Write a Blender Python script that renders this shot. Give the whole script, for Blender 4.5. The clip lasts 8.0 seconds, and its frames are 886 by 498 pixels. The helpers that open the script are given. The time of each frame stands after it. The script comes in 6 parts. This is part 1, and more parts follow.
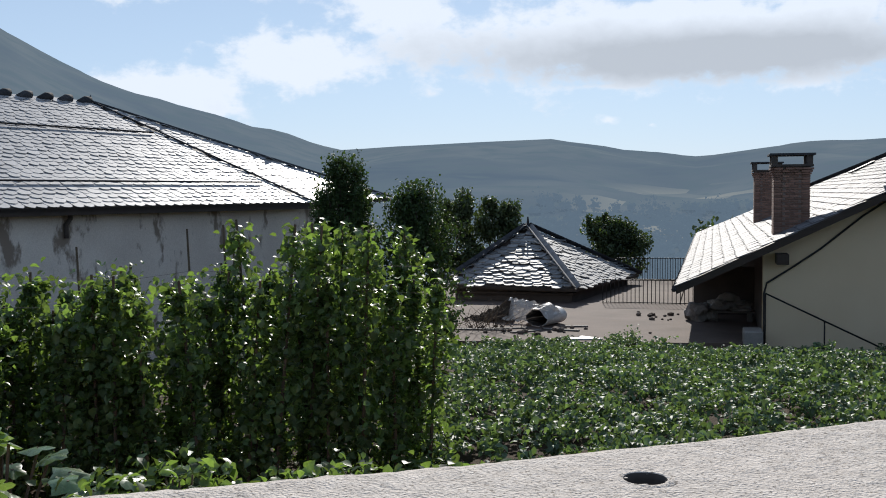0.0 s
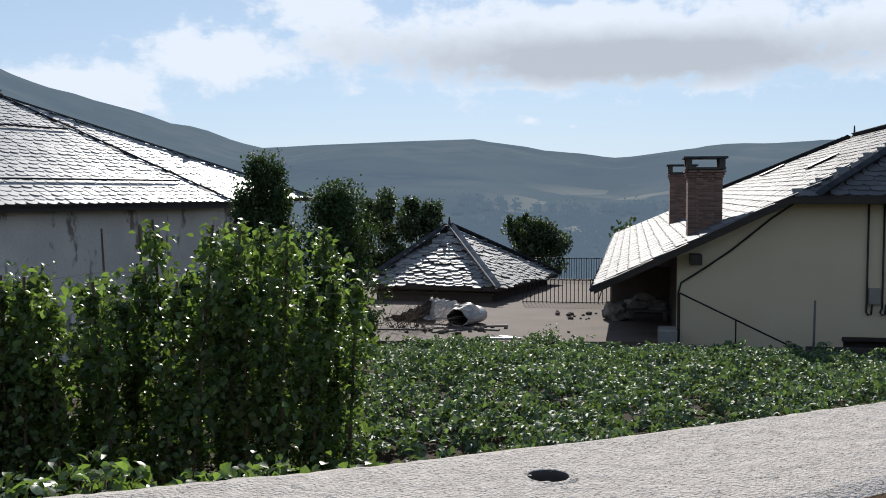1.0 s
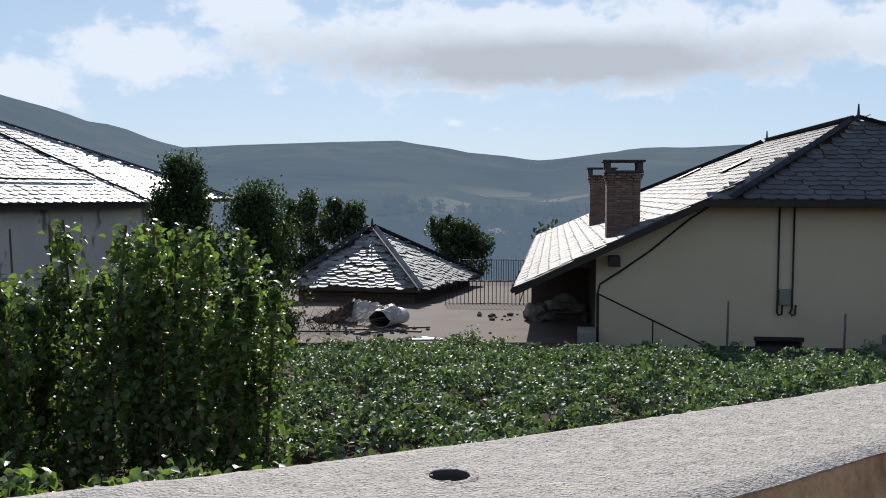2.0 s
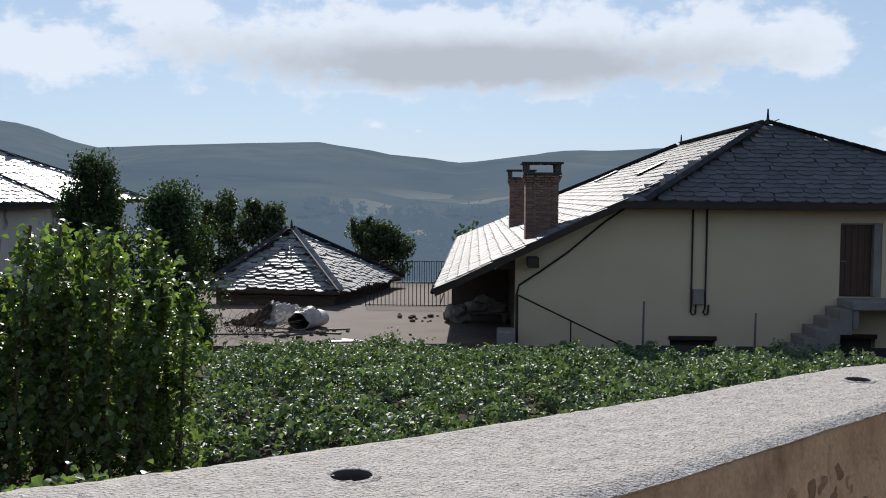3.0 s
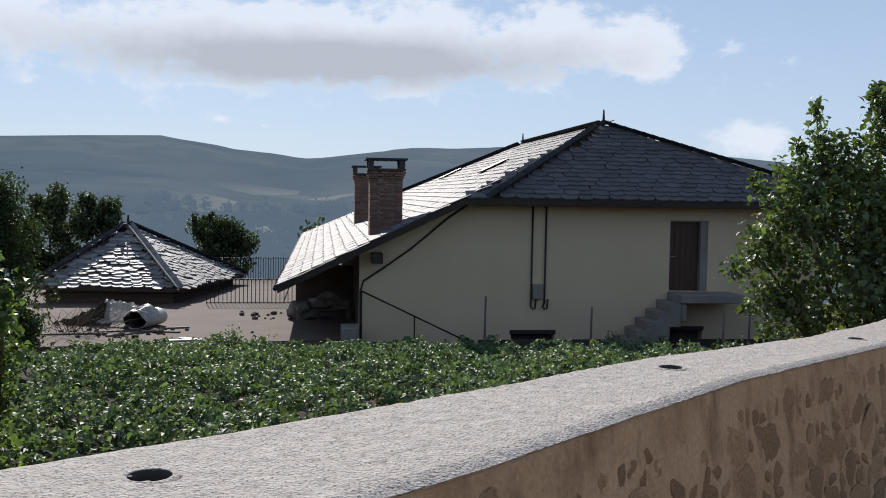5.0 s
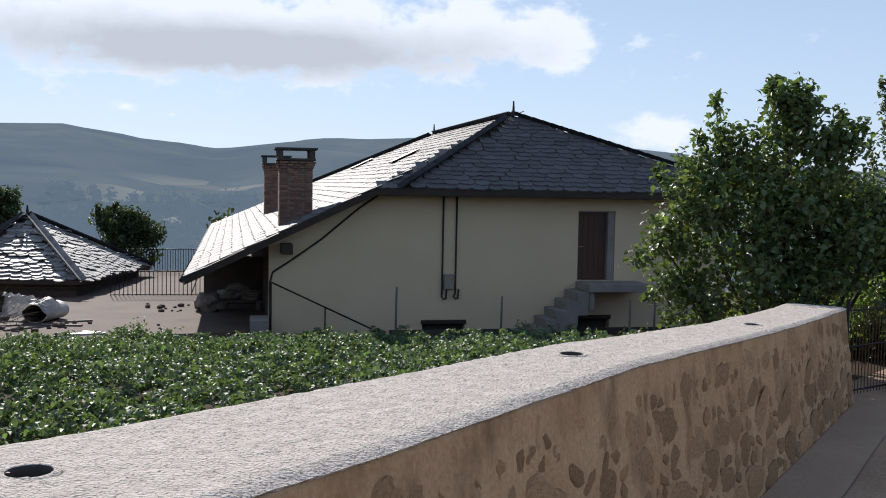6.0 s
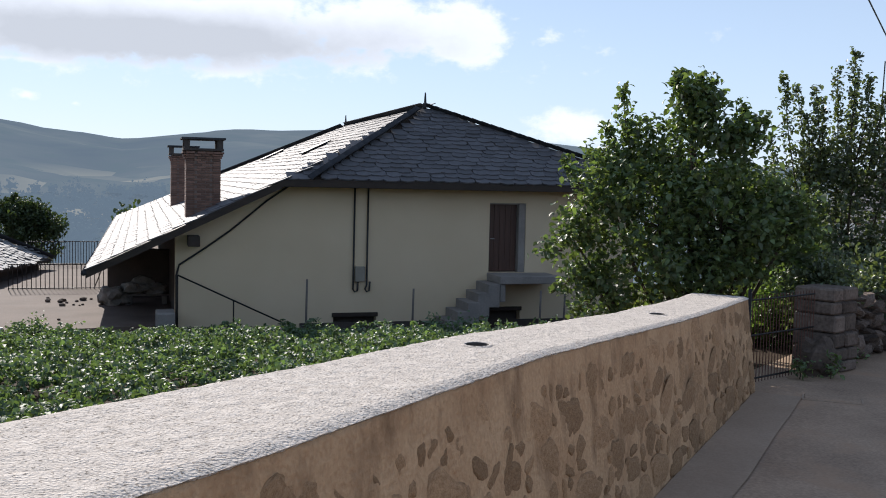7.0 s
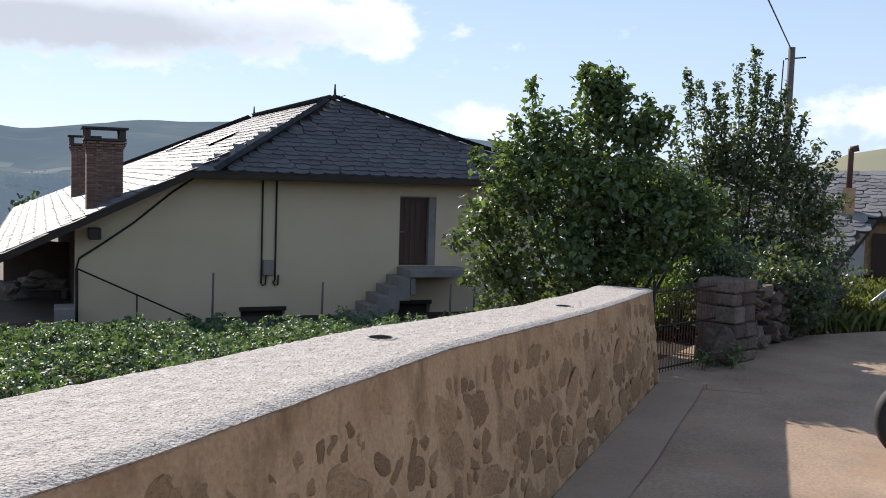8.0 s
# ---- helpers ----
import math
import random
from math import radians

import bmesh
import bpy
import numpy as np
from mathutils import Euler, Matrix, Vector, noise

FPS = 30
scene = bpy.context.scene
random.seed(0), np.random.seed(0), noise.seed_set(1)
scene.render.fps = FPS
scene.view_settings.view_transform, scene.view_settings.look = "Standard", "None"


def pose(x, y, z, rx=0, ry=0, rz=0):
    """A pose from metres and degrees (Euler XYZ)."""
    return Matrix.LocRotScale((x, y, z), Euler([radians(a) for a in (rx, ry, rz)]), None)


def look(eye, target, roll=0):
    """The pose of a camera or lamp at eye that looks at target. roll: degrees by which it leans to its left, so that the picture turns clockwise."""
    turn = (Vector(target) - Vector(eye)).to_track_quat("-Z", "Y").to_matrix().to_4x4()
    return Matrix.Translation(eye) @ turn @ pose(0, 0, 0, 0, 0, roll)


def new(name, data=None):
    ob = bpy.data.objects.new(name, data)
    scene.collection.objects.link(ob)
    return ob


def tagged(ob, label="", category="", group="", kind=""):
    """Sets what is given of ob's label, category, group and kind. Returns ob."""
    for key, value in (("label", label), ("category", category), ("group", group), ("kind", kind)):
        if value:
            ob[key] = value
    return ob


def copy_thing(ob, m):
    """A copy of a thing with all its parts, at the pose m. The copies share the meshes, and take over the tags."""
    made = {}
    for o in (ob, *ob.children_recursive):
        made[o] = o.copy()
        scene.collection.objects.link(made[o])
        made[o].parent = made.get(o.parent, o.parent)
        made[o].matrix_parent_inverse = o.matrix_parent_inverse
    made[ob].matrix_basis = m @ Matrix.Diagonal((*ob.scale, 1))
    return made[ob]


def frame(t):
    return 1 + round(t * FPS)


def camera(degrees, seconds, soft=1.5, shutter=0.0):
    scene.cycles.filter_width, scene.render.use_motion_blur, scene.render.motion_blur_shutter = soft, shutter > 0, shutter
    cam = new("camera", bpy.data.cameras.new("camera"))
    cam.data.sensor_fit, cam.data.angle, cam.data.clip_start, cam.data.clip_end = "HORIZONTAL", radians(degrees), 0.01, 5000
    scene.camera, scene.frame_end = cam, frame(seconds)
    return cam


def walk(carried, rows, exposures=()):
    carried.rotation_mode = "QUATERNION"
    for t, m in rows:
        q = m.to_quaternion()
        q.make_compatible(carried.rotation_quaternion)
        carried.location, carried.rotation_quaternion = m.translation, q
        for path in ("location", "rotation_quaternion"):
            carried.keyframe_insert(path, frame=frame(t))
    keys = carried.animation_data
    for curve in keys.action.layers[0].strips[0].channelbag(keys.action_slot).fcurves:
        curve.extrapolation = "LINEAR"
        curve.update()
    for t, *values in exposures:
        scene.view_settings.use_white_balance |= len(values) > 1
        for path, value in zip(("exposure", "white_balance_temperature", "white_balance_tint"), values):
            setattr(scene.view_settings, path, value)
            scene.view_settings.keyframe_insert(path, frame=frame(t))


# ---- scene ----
cam = camera(48.0, 8.0, soft=1.0)
PATH = [
    (0, (-0.344, -0.196, 1.8), (-0.869, 1.731, 1.687), -0.5),
    (0.5, (-0.321, -0.227, 1.811), (-0.772, 1.718, 1.696), -0.3),
    (1, (-0.297, -0.254, 1.82), (-0.67, 1.707, 1.705), -0.1),
    (1.5, (-0.264, -0.272, 1.825), (-0.564, 1.702, 1.711), 0.1),
    (3, (-0.189, -0.224, 1.804), (-0.255, 1.772, 1.697), 0.4),
    (3.5, (-0.156, -0.225, 1.801), (-0.15, 1.773, 1.695), 0.5),
    (4, (-0.13, -0.208, 1.797), (-0.046, 1.787, 1.691), 0.7),
    (4.5, (-0.103, -0.189, 1.789), (0.054, 1.802, 1.683), 0.8),
    (6, (-0.034, -0.165, 1.772), (0.378, 1.788, 1.646), 1.0),
    (6.5, (0.016, -0.089, 1.757), (0.508, 1.845, 1.624), 1.1),
    (7, (0.039, -0.06, 1.746), (0.62, 1.849, 1.609), 1.3),
    (7.5, (0.063, -0.029, 1.738), (0.726, 1.853, 1.597), 1.6),
    (8, (0.1, 0.016, 1.728), (0.849, 1.865, 1.583), 1.7),
]
walk(cam, [(t, look(eye, target, roll)) for t, eye, target, roll in PATH],
     exposures=[(0, 0.08, 6350, 9), (1.5, 0.03, 6350, 9), (3, -0.02, 6350, 10), (4.5, -0.08, 6350, 11), (6, 0.17, 6400, 12), (8, 0.38, 6450, 12)])

# ---- world and light ----
SUN_AZ, SUN_EL = radians(-10.0), radians(28.2)     # azimuth from +y towards +x
SUN_DIR = Vector((math.sin(SUN_AZ) * math.cos(SUN_EL), math.cos(SUN_AZ) * math.cos(SUN_EL), math.sin(SUN_EL)))
sun = new("sun", bpy.data.lights.new("sun", "SUN"))
sun.data.energy, sun.data.angle, sun.data.color = 5.0, radians(0.55), (1.0, 0.935, 0.85)
sun.matrix_world = look(SUN_DIR * 60, (0, 0, 0))
tagged(sun, kind="structure")

# az, el, half width, half height in degrees; thickness
CLOUDS = [(0, 8.3, 21.5, 2.9, 1.0), (-23, 7.5, 5.8, 2.1, 0.95), (-30, 5.7, 5.6, 1.8, 0.92), (-31, 12.5, 9, 2.4, 0.8), (-5.8, 4.0, 2.0, 0.7, 0.42), (-3.4, 3.7, 1.2, 0.5, 0.4),
          (24, 3.3, 3.4, 1.5, 0.7), (46, 3.8, 7, 2.6, 0.62), (11, 8.6, 9, 2.4, 0.9), (17, 8.4, 5.5, 2.1, 0.9), (-12, 12.5, 14, 2.2, 0.9), (-6, 5.9, 9, 0.7, 0.4), (-17.5, 10.8, 5, 3, 0.85), (-72, 12, 12, 4, 0.9), (112, 14, 14, 4, 0.9)]


def make_world():
    w = bpy.data.worlds.new("sky")
    scene.world = w
    w.use_nodes = True
    nt = w.node_tree
    nt.nodes.clear()
    N, L = nt.nodes.new, nt.links.new
    out, bg = N("ShaderNodeOutputWorld"), N("ShaderNodeBackground")
    sky = N("ShaderNodeTexSky")
    sky.sky_type, sky.sun_disc = "NISHITA", False
    sky.sun_elevation, sky.sun_rotation = SUN_EL, SUN_AZ
    sky.air_density, sky.dust_density, sky.ozone_density, sky.altitude = 1.0, 0.2, 1.0, 900
    tc, sep = N("ShaderNodeTexCoord"), N("ShaderNodeSeparateXYZ")
    L(tc.outputs["Generated"], sep.inputs[0])

    def m(op, a, b=None, c=None):
        n = N("ShaderNodeMath")
        n.operation = op
        for i, v in enumerate((a, b, c)):
            if v is None:
                continue
            if isinstance(v, (int, float)):
                n.inputs[i].default_value = v
            else:
                L(v, n.inputs[i])
        return n.outputs[0]
    az = m("MULTIPLY", m("ARCTAN2", sep.outputs[0], sep.outputs[1]), 57.2958)
    el = m("MULTIPLY", m("ARCSINE", sep.outputs[2]), 57.2958)
    comb = N("ShaderNodeCombineXYZ")
    L(az, comb.inputs[0])
    L(m("MULTIPLY", el, 1.5), comb.inputs[1])
    n1, n2 = N("ShaderNodeTexNoise"), N("ShaderNodeTexNoise")
    for n, s, d in ((n1, 0.26, 7), (n2, 0.9, 5)):
        L(comb.outputs[0], n.inputs["Vector"])
        n.inputs["Scale"].default_value, n.inputs["Detail"].default_value, n.inputs["Roughness"].default_value = s, d, 0.58
    puff = m("ADD", m("MULTIPLY", m("SUBTRACT", n1.outputs[0], 0.5), 2.1), m("MULTIPLY", m("SUBTRACT", n2.outputs[0], 0.5), 0.75))
    total, belly = None, None
    for a, e, wd, ht, wt in CLOUDS:
        du, dv = m("DIVIDE", m("SUBTRACT", az, a), wd), m("DIVIDE", m("SUBTRACT", el, e), ht)
        r = m("SUBTRACT", wt, m("SQRT", m("ADD", m("MULTIPLY", du, du), m("MULTIPLY", dv, dv))))
        total = r if total is None else m("MAXIMUM", total, r)
        if belly is None:
            belly = m("MULTIPLY", m("SUBTRACT", 0.45, dv), m("MAXIMUM", r, 0.0))
    dens = m("ADD", total, puff)
    ramp = N("ShaderNodeMapRange")
    ramp.interpolation_type = "SMOOTHSTEP"
    L(dens, ramp.inputs[0])
    ramp.inputs[1].default_value, ramp.inputs[2].default_value = -0.1, 0.38
    mask = m("MULTIPLY", ramp.outputs[0], 0.93)
    grey = N("ShaderNodeMapRange")
    L(m("ADD", belly, m("MULTIPLY", puff, 0.15)), grey.inputs[0])
    grey.inputs[1].default_value, grey.inputs[2].default_value, grey.inputs[3].default_value, grey.inputs[4].default_value = 0.02, 0.42, 1.0, 0.62
    col = N("ShaderNodeMix")
    col.data_type = "RGBA"
    base = N("ShaderNodeMix")
    base.data_type, base.blend_type = "RGBA", "MULTIPLY"
    base.inputs[0].default_value = 1
    base.inputs[6].default_value = (CLOUD * 0.92, CLOUD * 0.98, CLOUD * 1.08, 1)
    L(grey.outputs[0], base.inputs[7])
    L(mask, col.inputs[0])
    veil = N("ShaderNodeMix")       # thin bright summer haze over the blue
    veil.data_type = "RGBA"
    vr = N("ShaderNodeMapRange")
    L(el, vr.inputs[0])
    vr.inputs[1].default_value, vr.inputs[2].default_value, vr.inputs[3].default_value, vr.inputs[4].default_value = 0, 18, 0.75, 0.38
    vh = N("ShaderNodeMapRange")
    L(el, vh.inputs[0])
    vh.inputs[1].default_value, vh.inputs[2].default_value, vh.inputs[3].default_value, vh.inputs[4].default_value = 17, 55, 1.0, 0.6
    L(m("MULTIPLY", vr.outputs[0], vh.outputs[0]), veil.inputs[0])
    L(sky.outputs[0], veil.inputs[6])
    veil.inputs[7].default_value = (*VEIL, 1)
    L(veil.outputs[2], col.inputs[6])
    L(base.outputs[2], col.inputs[7])
    L(col.outputs[2], bg.inputs[0])
    bg.inputs[1].default_value = SKY
    L(bg.outputs[0], out.inputs[0])


SKY, CLOUD, VEIL = 0.078, 11.3, (6.9, 8.7, 11.6)
make_world()


# ---- materials ----
def mat(name, a, b, scale=3.0, fine=40.0, rough=0.8, bump=0.3, dist=0.02, metal=0.0, spec=0.5, vary=0.0, stretch=(1, 1, 1), leaf=0.0,
        stain=None, stain_scale=0.8, stain_at=0.58, stain_soft=0.06, ior=1.5, glow=0.0, glow_colour=(1, 1, 1)):
    """A two-scale procedural surface between the colours a and b; vary: spread between pieces; leaf: share of light let through."""
    m = bpy.data.materials.new(name)
    m.use_nodes = True
    nt = m.node_tree
    N, L = nt.nodes.new, nt.links.new
    p, out = nt.nodes["Principled BSDF"], nt.nodes["Material Output"]
    tc, mp = N("ShaderNodeTexCoord"), N("ShaderNodeMapping")
    L(tc.outputs["Object"], mp.inputs[0])
    mp.inputs["Scale"].default_value = stretch
    n1, n2 = N("ShaderNodeTexNoise"), N("ShaderNodeTexNoise")
    for n, s in ((n1, scale), (n2, fine)):
        L(mp.outputs[0], n.inputs["Vector"])
        n.inputs["Scale"].default_value, n.inputs["Detail"].default_value = s, 6
    add = N("ShaderNodeMath")
    add.operation = "MULTIPLY_ADD"
    L(n2.outputs[0], add.inputs[0])
    add.inputs[1].default_value = 0.55
    half = N("ShaderNodeMath")
    half.operation = "MULTIPLY"
    L(n1.outputs[0], half.inputs[0])
    half.inputs[1].default_value = 0.6
    L(half.outputs[0], add.inputs[2])
    rg = N("ShaderNodeMapRange")
    L(add.outputs[0], rg.inputs[0])
    rg.inputs[1].default_value, rg.inputs[2].default_value = 0.38, 0.78
    mix = N("ShaderNodeMix")
    mix.data_type = "RGBA"
    L(rg.outputs[0], mix.inputs[0])
    mix.inputs[6].default_value, mix.inputs[7].default_value = (*a, 1), (*b, 1)
    colour = mix.outputs[2]
    if stain:
        n3 = N("ShaderNodeTexNoise")
        mp2 = N("ShaderNodeMapping")
        mp2.inputs["Scale"].default_value = (1, 1, 0.45)
        L(tc.outputs["Object"], mp2.inputs[0])
        L(mp2.outputs[0], n3.inputs["Vector"])
        n3.inputs["Scale"].default_value, n3.inputs["Detail"].default_value, n3.inputs["Roughness"].default_value = stain_scale, 8, 0.62
        r3 = N("ShaderNodeMapRange")
        L(n3.outputs[0], r3.inputs[0])
        r3.inputs[1].default_value, r3.inputs[2].default_value = stain_at, stain_at + stain_soft
        mx = N("ShaderNodeMix")
        mx.data_type = "RGBA"
        L(r3.outputs[0], mx.inputs[0])
        L(colour, mx.inputs[6])
        mx.inputs[7].default_value = (*stain, 1)
        colour = mx.outputs[2]
    if vary:
        oi, ge, sm, hs = N("ShaderNodeObjectInfo"), N("ShaderNodeNewGeometry"), N("ShaderNodeMath"), N("ShaderNodeHueSaturation")
        L(oi.outputs["Random"], sm.inputs[0])
        L(ge.outputs["Random Per Island"], sm.inputs[1])
        fr, vr = N("ShaderNodeMath"), N("ShaderNodeMapRange")
        fr.operation = "FRACT"
        L(sm.outputs[0], fr.inputs[0])
        L(fr.outputs[0], vr.inputs[0])
        vr.inputs[3].default_value, vr.inputs[4].default_value = 1 - vary, 1 + vary
        L(vr.outputs[0], hs.inputs["Value"])
        L(colour, hs.inputs["Color"])
        if leaf:
            hr = N("ShaderNodeMapRange")
            L(fr.outputs[0], hr.inputs[0])
            hr.inputs[3].default_value, hr.inputs[4].default_value = 0.485, 0.505
            L(hr.outputs[0], hs.inputs["Hue"])
        colour = hs.outputs[0]
    L(colour, p.inputs["Base Color"])
    p.inputs["Metallic"].default_value, p.inputs["Specular IOR Level"].default_value = metal, spec
    p.inputs["IOR"].default_value = ior
    rr = N("ShaderNodeMapRange")
    L(n2.outputs[0], rr.inputs[0])
    rr.inputs[3].default_value, rr.inputs[4].default_value = max(0.05, rough - 0.12), min(1, rough + 0.12)
    L(rr.outputs[0], p.inputs["Roughness"])
    if bump:
        bp = N("ShaderNodeBump")
        L(add.outputs[0], bp.inputs["Height"])
        bp.inputs["Strength"].default_value, bp.inputs["Distance"].default_value = bump, dist
        L(bp.outputs[0], p.inputs["Normal"])
    if glow:
        p.inputs["Emission Color"].default_value = (*glow_colour, 1)
        p.inputs["Emission Strength"].default_value = glow
    if leaf:
        tr, ms = N("ShaderNodeBsdfTranslucent"), N("ShaderNodeMixShader")
        br = N("ShaderNodeMix")
        br.data_type, br.blend_type = "RGBA", "MULTIPLY"
        br.inputs[0].default_value = 1
        L(colour, br.inputs[6])
        br.inputs[7].default_value = (1.9, 2.0, 0.7, 1)
        L(br.outputs[2], tr.inputs[0])
        ms.inputs[0].default_value = leaf
        L(p.outputs[0], ms.inputs[1])
        L(tr.outputs[0], ms.inputs[2])
        L(ms.outputs[0], out.inputs[0])
    return m


SLATE = mat("slate", (0.10, 0.098, 0.103), (0.155, 0.151, 0.16), 2.5, 30, 0.66, 0.4, 0.008, spec=0.24, vary=0.16)
SLATE_OLD = mat("weathered_slate", (0.21, 0.205, 0.21), (0.36, 0.35, 0.345), 3.0, 30, 0.52, 0.25, 0.006, spec=1.0, ior=1.95, vary=0.13)
SLATE_HUT = mat("rough_hut_slate", (0.13, 0.13, 0.132), (0.27, 0.265, 0.26), 4.0, 30, 0.62, 0.6, 0.01, spec=0.9, ior=1.6, vary=0.4)
SLATE_COTTAGE = mat("dull_cottage_slate", (0.15, 0.145, 0.145), (0.27, 0.26, 0.255), 3.0, 30, 0.75, 0.5, 0.008, spec=0.3, vary=0.25)
SLATE_RIDGE = mat("ridge_slate", (0.03, 0.033, 0.038), (0.07, 0.07, 0.075), 3.0, 30, 0.8, 0.4, 0.006, spec=0.12, vary=0.25)
CREAM = mat("cream_render", (0.64, 0.515, 0.345), (0.73, 0.60, 0.42), 0.7, 60, 0.9, 0.25, 0.004, spec=0.2)
PLASTER = mat("old_white_plaster", (0.56, 0.50, 0.445), (0.78, 0.72, 0.65), 0.9, 35, 0.92, 0.35, 0.008, spec=0.15, stain=(0.26, 0.215, 0.175), stain_scale=1.8, stain_at=0.56)
# Dark of plinth and caps; also painted where shade falls: porch, hut, hollows
PLINTH_SHADE = mat("dark_plinth_and_shade", (0.05, 0.04, 0.035), (0.09, 0.075, 0.065), 2, 30, 0.9, 0.4, 0.01)
COPING = mat("rough_concrete_coping", (0.44, 0.39, 0.345), (0.68, 0.62, 0.56), 16.0, 130.0, 0.92, 1.0, 0.009, spec=0.2, stain=(0.22, 0.19, 0.16), stain_scale=85.0, stain_at=0.56, stain_soft=0.05)
MORTAR = mat("lime_mortar", (0.46, 0.275, 0.15), (0.67, 0.445, 0.265), 3.0, 50.0, 0.95, 1.0, 0.02, spec=0.15, stain=(0.28, 0.17, 0.095), stain_scale=5.0, stain_at=0.50, stain_soft=0.2)
STONE = mat("brown_field_stone", (0.27, 0.155, 0.082), (0.54, 0.345, 0.195), 5.0, 22.0, 0.9, 0.6, 0.02, spec=0.15, vary=0.24, stain=(0.50, 0.33, 0.20), stain_scale=9.0, stain_at=0.52, stain_soft=0.2)
STONE_GREY = mat("grey_boulder", (0.07, 0.054, 0.044), (0.22, 0.17, 0.14), 4.0, 30.0, 0.9, 0.7, 0.02, spec=0.2, vary=0.35)
ROAD = mat("worn_concrete_road", (0.25, 0.175, 0.125), (0.52, 0.375, 0.265), 1.1, 45.0, 0.92, 0.6, 0.010, spec=0.2, stain=(0.44, 0.29, 0.19), stain_scale=1.3, stain_at=0.52, stain_soft=0.16)
SLAB = mat("terrace_concrete", (0.085, 0.062, 0.05), (0.17, 0.125, 0.102), 0.8, 25.0, 0.9, 0.4, 0.01, spec=0.3, stain=(0.13, 0.09, 0.07), stain_scale=0.7, stain_at=0.6)
STRIP = mat("cement_strip", (0.32, 0.235, 0.17), (0.44, 0.335, 0.25), 1.5, 50, 0.92, 0.5, 0.006, spec=0.2)
CONC = mat("grey_concrete", (0.20, 0.185, 0.17), (0.34, 0.31, 0.28), 2.0, 35.0, 0.9, 0.4, 0.006)
SOIL = mat("dark_soil", (0.035, 0.024, 0.016), (0.085, 0.06, 0.04), 2.0, 25.0, 0.95, 0.8, 0.04, spec=0.1)
MEADOW = mat("meadow_ground", (0.06, 0.075, 0.03), (0.16, 0.14, 0.07), 0.12, 2.0, 0.95, 0.5, 0.1, spec=0.1)
BRICK = mat("red_brown_brick", (0.16, 0.088, 0.064), (0.27, 0.16, 0.12), 4.0, 50.0, 0.9, 0.4, 0.006, vary=0.3)
JOINT = mat("brick_mortar", (0.16, 0.12, 0.10), (0.25, 0.20, 0.17), 8, 60, 0.95, 0.4, 0.004)
WOOD_DARK = mat("dark_stained_wood", (0.018, 0.012, 0.009), (0.05, 0.033, 0.022), 2, 30, 0.7, 0.3, 0.005, stretch=(1, 1, 6))
DOORWOOD = mat("brown_door_wood", (0.055, 0.026, 0.018), (0.10, 0.05, 0.034), 3, 40, 0.55, 0.3, 0.004, stretch=(8, 8, 0.6))
GREYWOOD = mat("weathered_grey_wood", (0.10, 0.085, 0.075), (0.22, 0.19, 0.17), 3, 40, 0.85, 0.4, 0.005, stretch=(6, 6, 0.5))
IRON = mat("black_iron", (0.012, 0.011, 0.011), (0.035, 0.028, 0.025), 8, 60, 0.55, 0.2, 0.002, metal=0.5)
RUST = mat("rusty_steel", (0.09, 0.04, 0.03), (0.17, 0.085, 0.06), 6, 50, 0.8, 0.3, 0.003, metal=0.2)
GALV = mat("galvanised_steel", (0.32, 0.33, 0.34), (0.5, 0.5, 0.5), 8, 60, 0.4, 0.1, 0.002, metal=0.8)
CABLE = mat("black_cable", (0.012, 0.012, 0.012), (0.03, 0.028, 0.026), 8, 60, 0.6, 0.1, 0.001)
GREYBOX = mat("grey_plastic", (0.24, 0.22, 0.18), (0.30, 0.28, 0.23), 4, 40, 0.6, 0.1, 0.001)
SHEET = mat("pale_sheet_metal", (0.50, 0.46, 0.42), (0.74, 0.71, 0.68), 3, 20, 0.5, 0.3, 0.01, stain=(0.24, 0.13, 0.09), stain_scale=2.0, stain_at=0.62)
DEBRIS = mat("rotten_debris", (0.035, 0.028, 0.022), (0.13, 0.105, 0.085), 9, 40, 0.95, 1.0, 0.03, spec=0.1, stretch=(1, 2, 3))
PALE = mat("dusty_sacking", (0.13, 0.115, 0.10), (0.30, 0.27, 0.24), 5, 50, 0.9, 0.5, 0.01)
BARK = mat("bark", (0.045, 0.033, 0.024), (0.12, 0.09, 0.065), 6, 40, 0.95, 0.8, 0.02, stretch=(1, 1, 0.3))
STAKE = mat("bean_stake_wood", (0.06, 0.042, 0.028), (0.15, 0.11, 0.075), 6, 40, 0.9, 0.4, 0.005, stretch=(1, 1, 0.3))
RUBBER = mat("black_rubber", (0.012, 0.012, 0.012), (0.03, 0.03, 0.03), 10, 60, 0.75, 0.3, 0.003)
LEAF_BEAN = mat("bean_leaf", (0.066, 0.108, 0.046), (0.14, 0.20, 0.088), 5, 40, 0.40, 0.2, 0.004, spec=0.5, vary=0.5, leaf=0.44)
LEAF_POTATO = mat("potato_leaf", (0.072, 0.12, 0.066), (0.15, 0.21, 0.13), 4, 40, 0.56, 0.25, 0.004, spec=0.45, vary=0.4, leaf=0.27)
LEAF_SQUASH = mat("squash_leaf", (0.09, 0.15, 0.07), (0.17, 0.24, 0.12), 4, 30, 0.26, 0.3, 0.006, spec=0.8, vary=0.3, leaf=0.30)
LEAF_HAZEL = mat("hazel_leaf", (0.078, 0.12, 0.058), (0.15, 0.20, 0.10), 4, 30, 0.5, 0.2, 0.004, spec=0.5, vary=0.45, leaf=0.3)
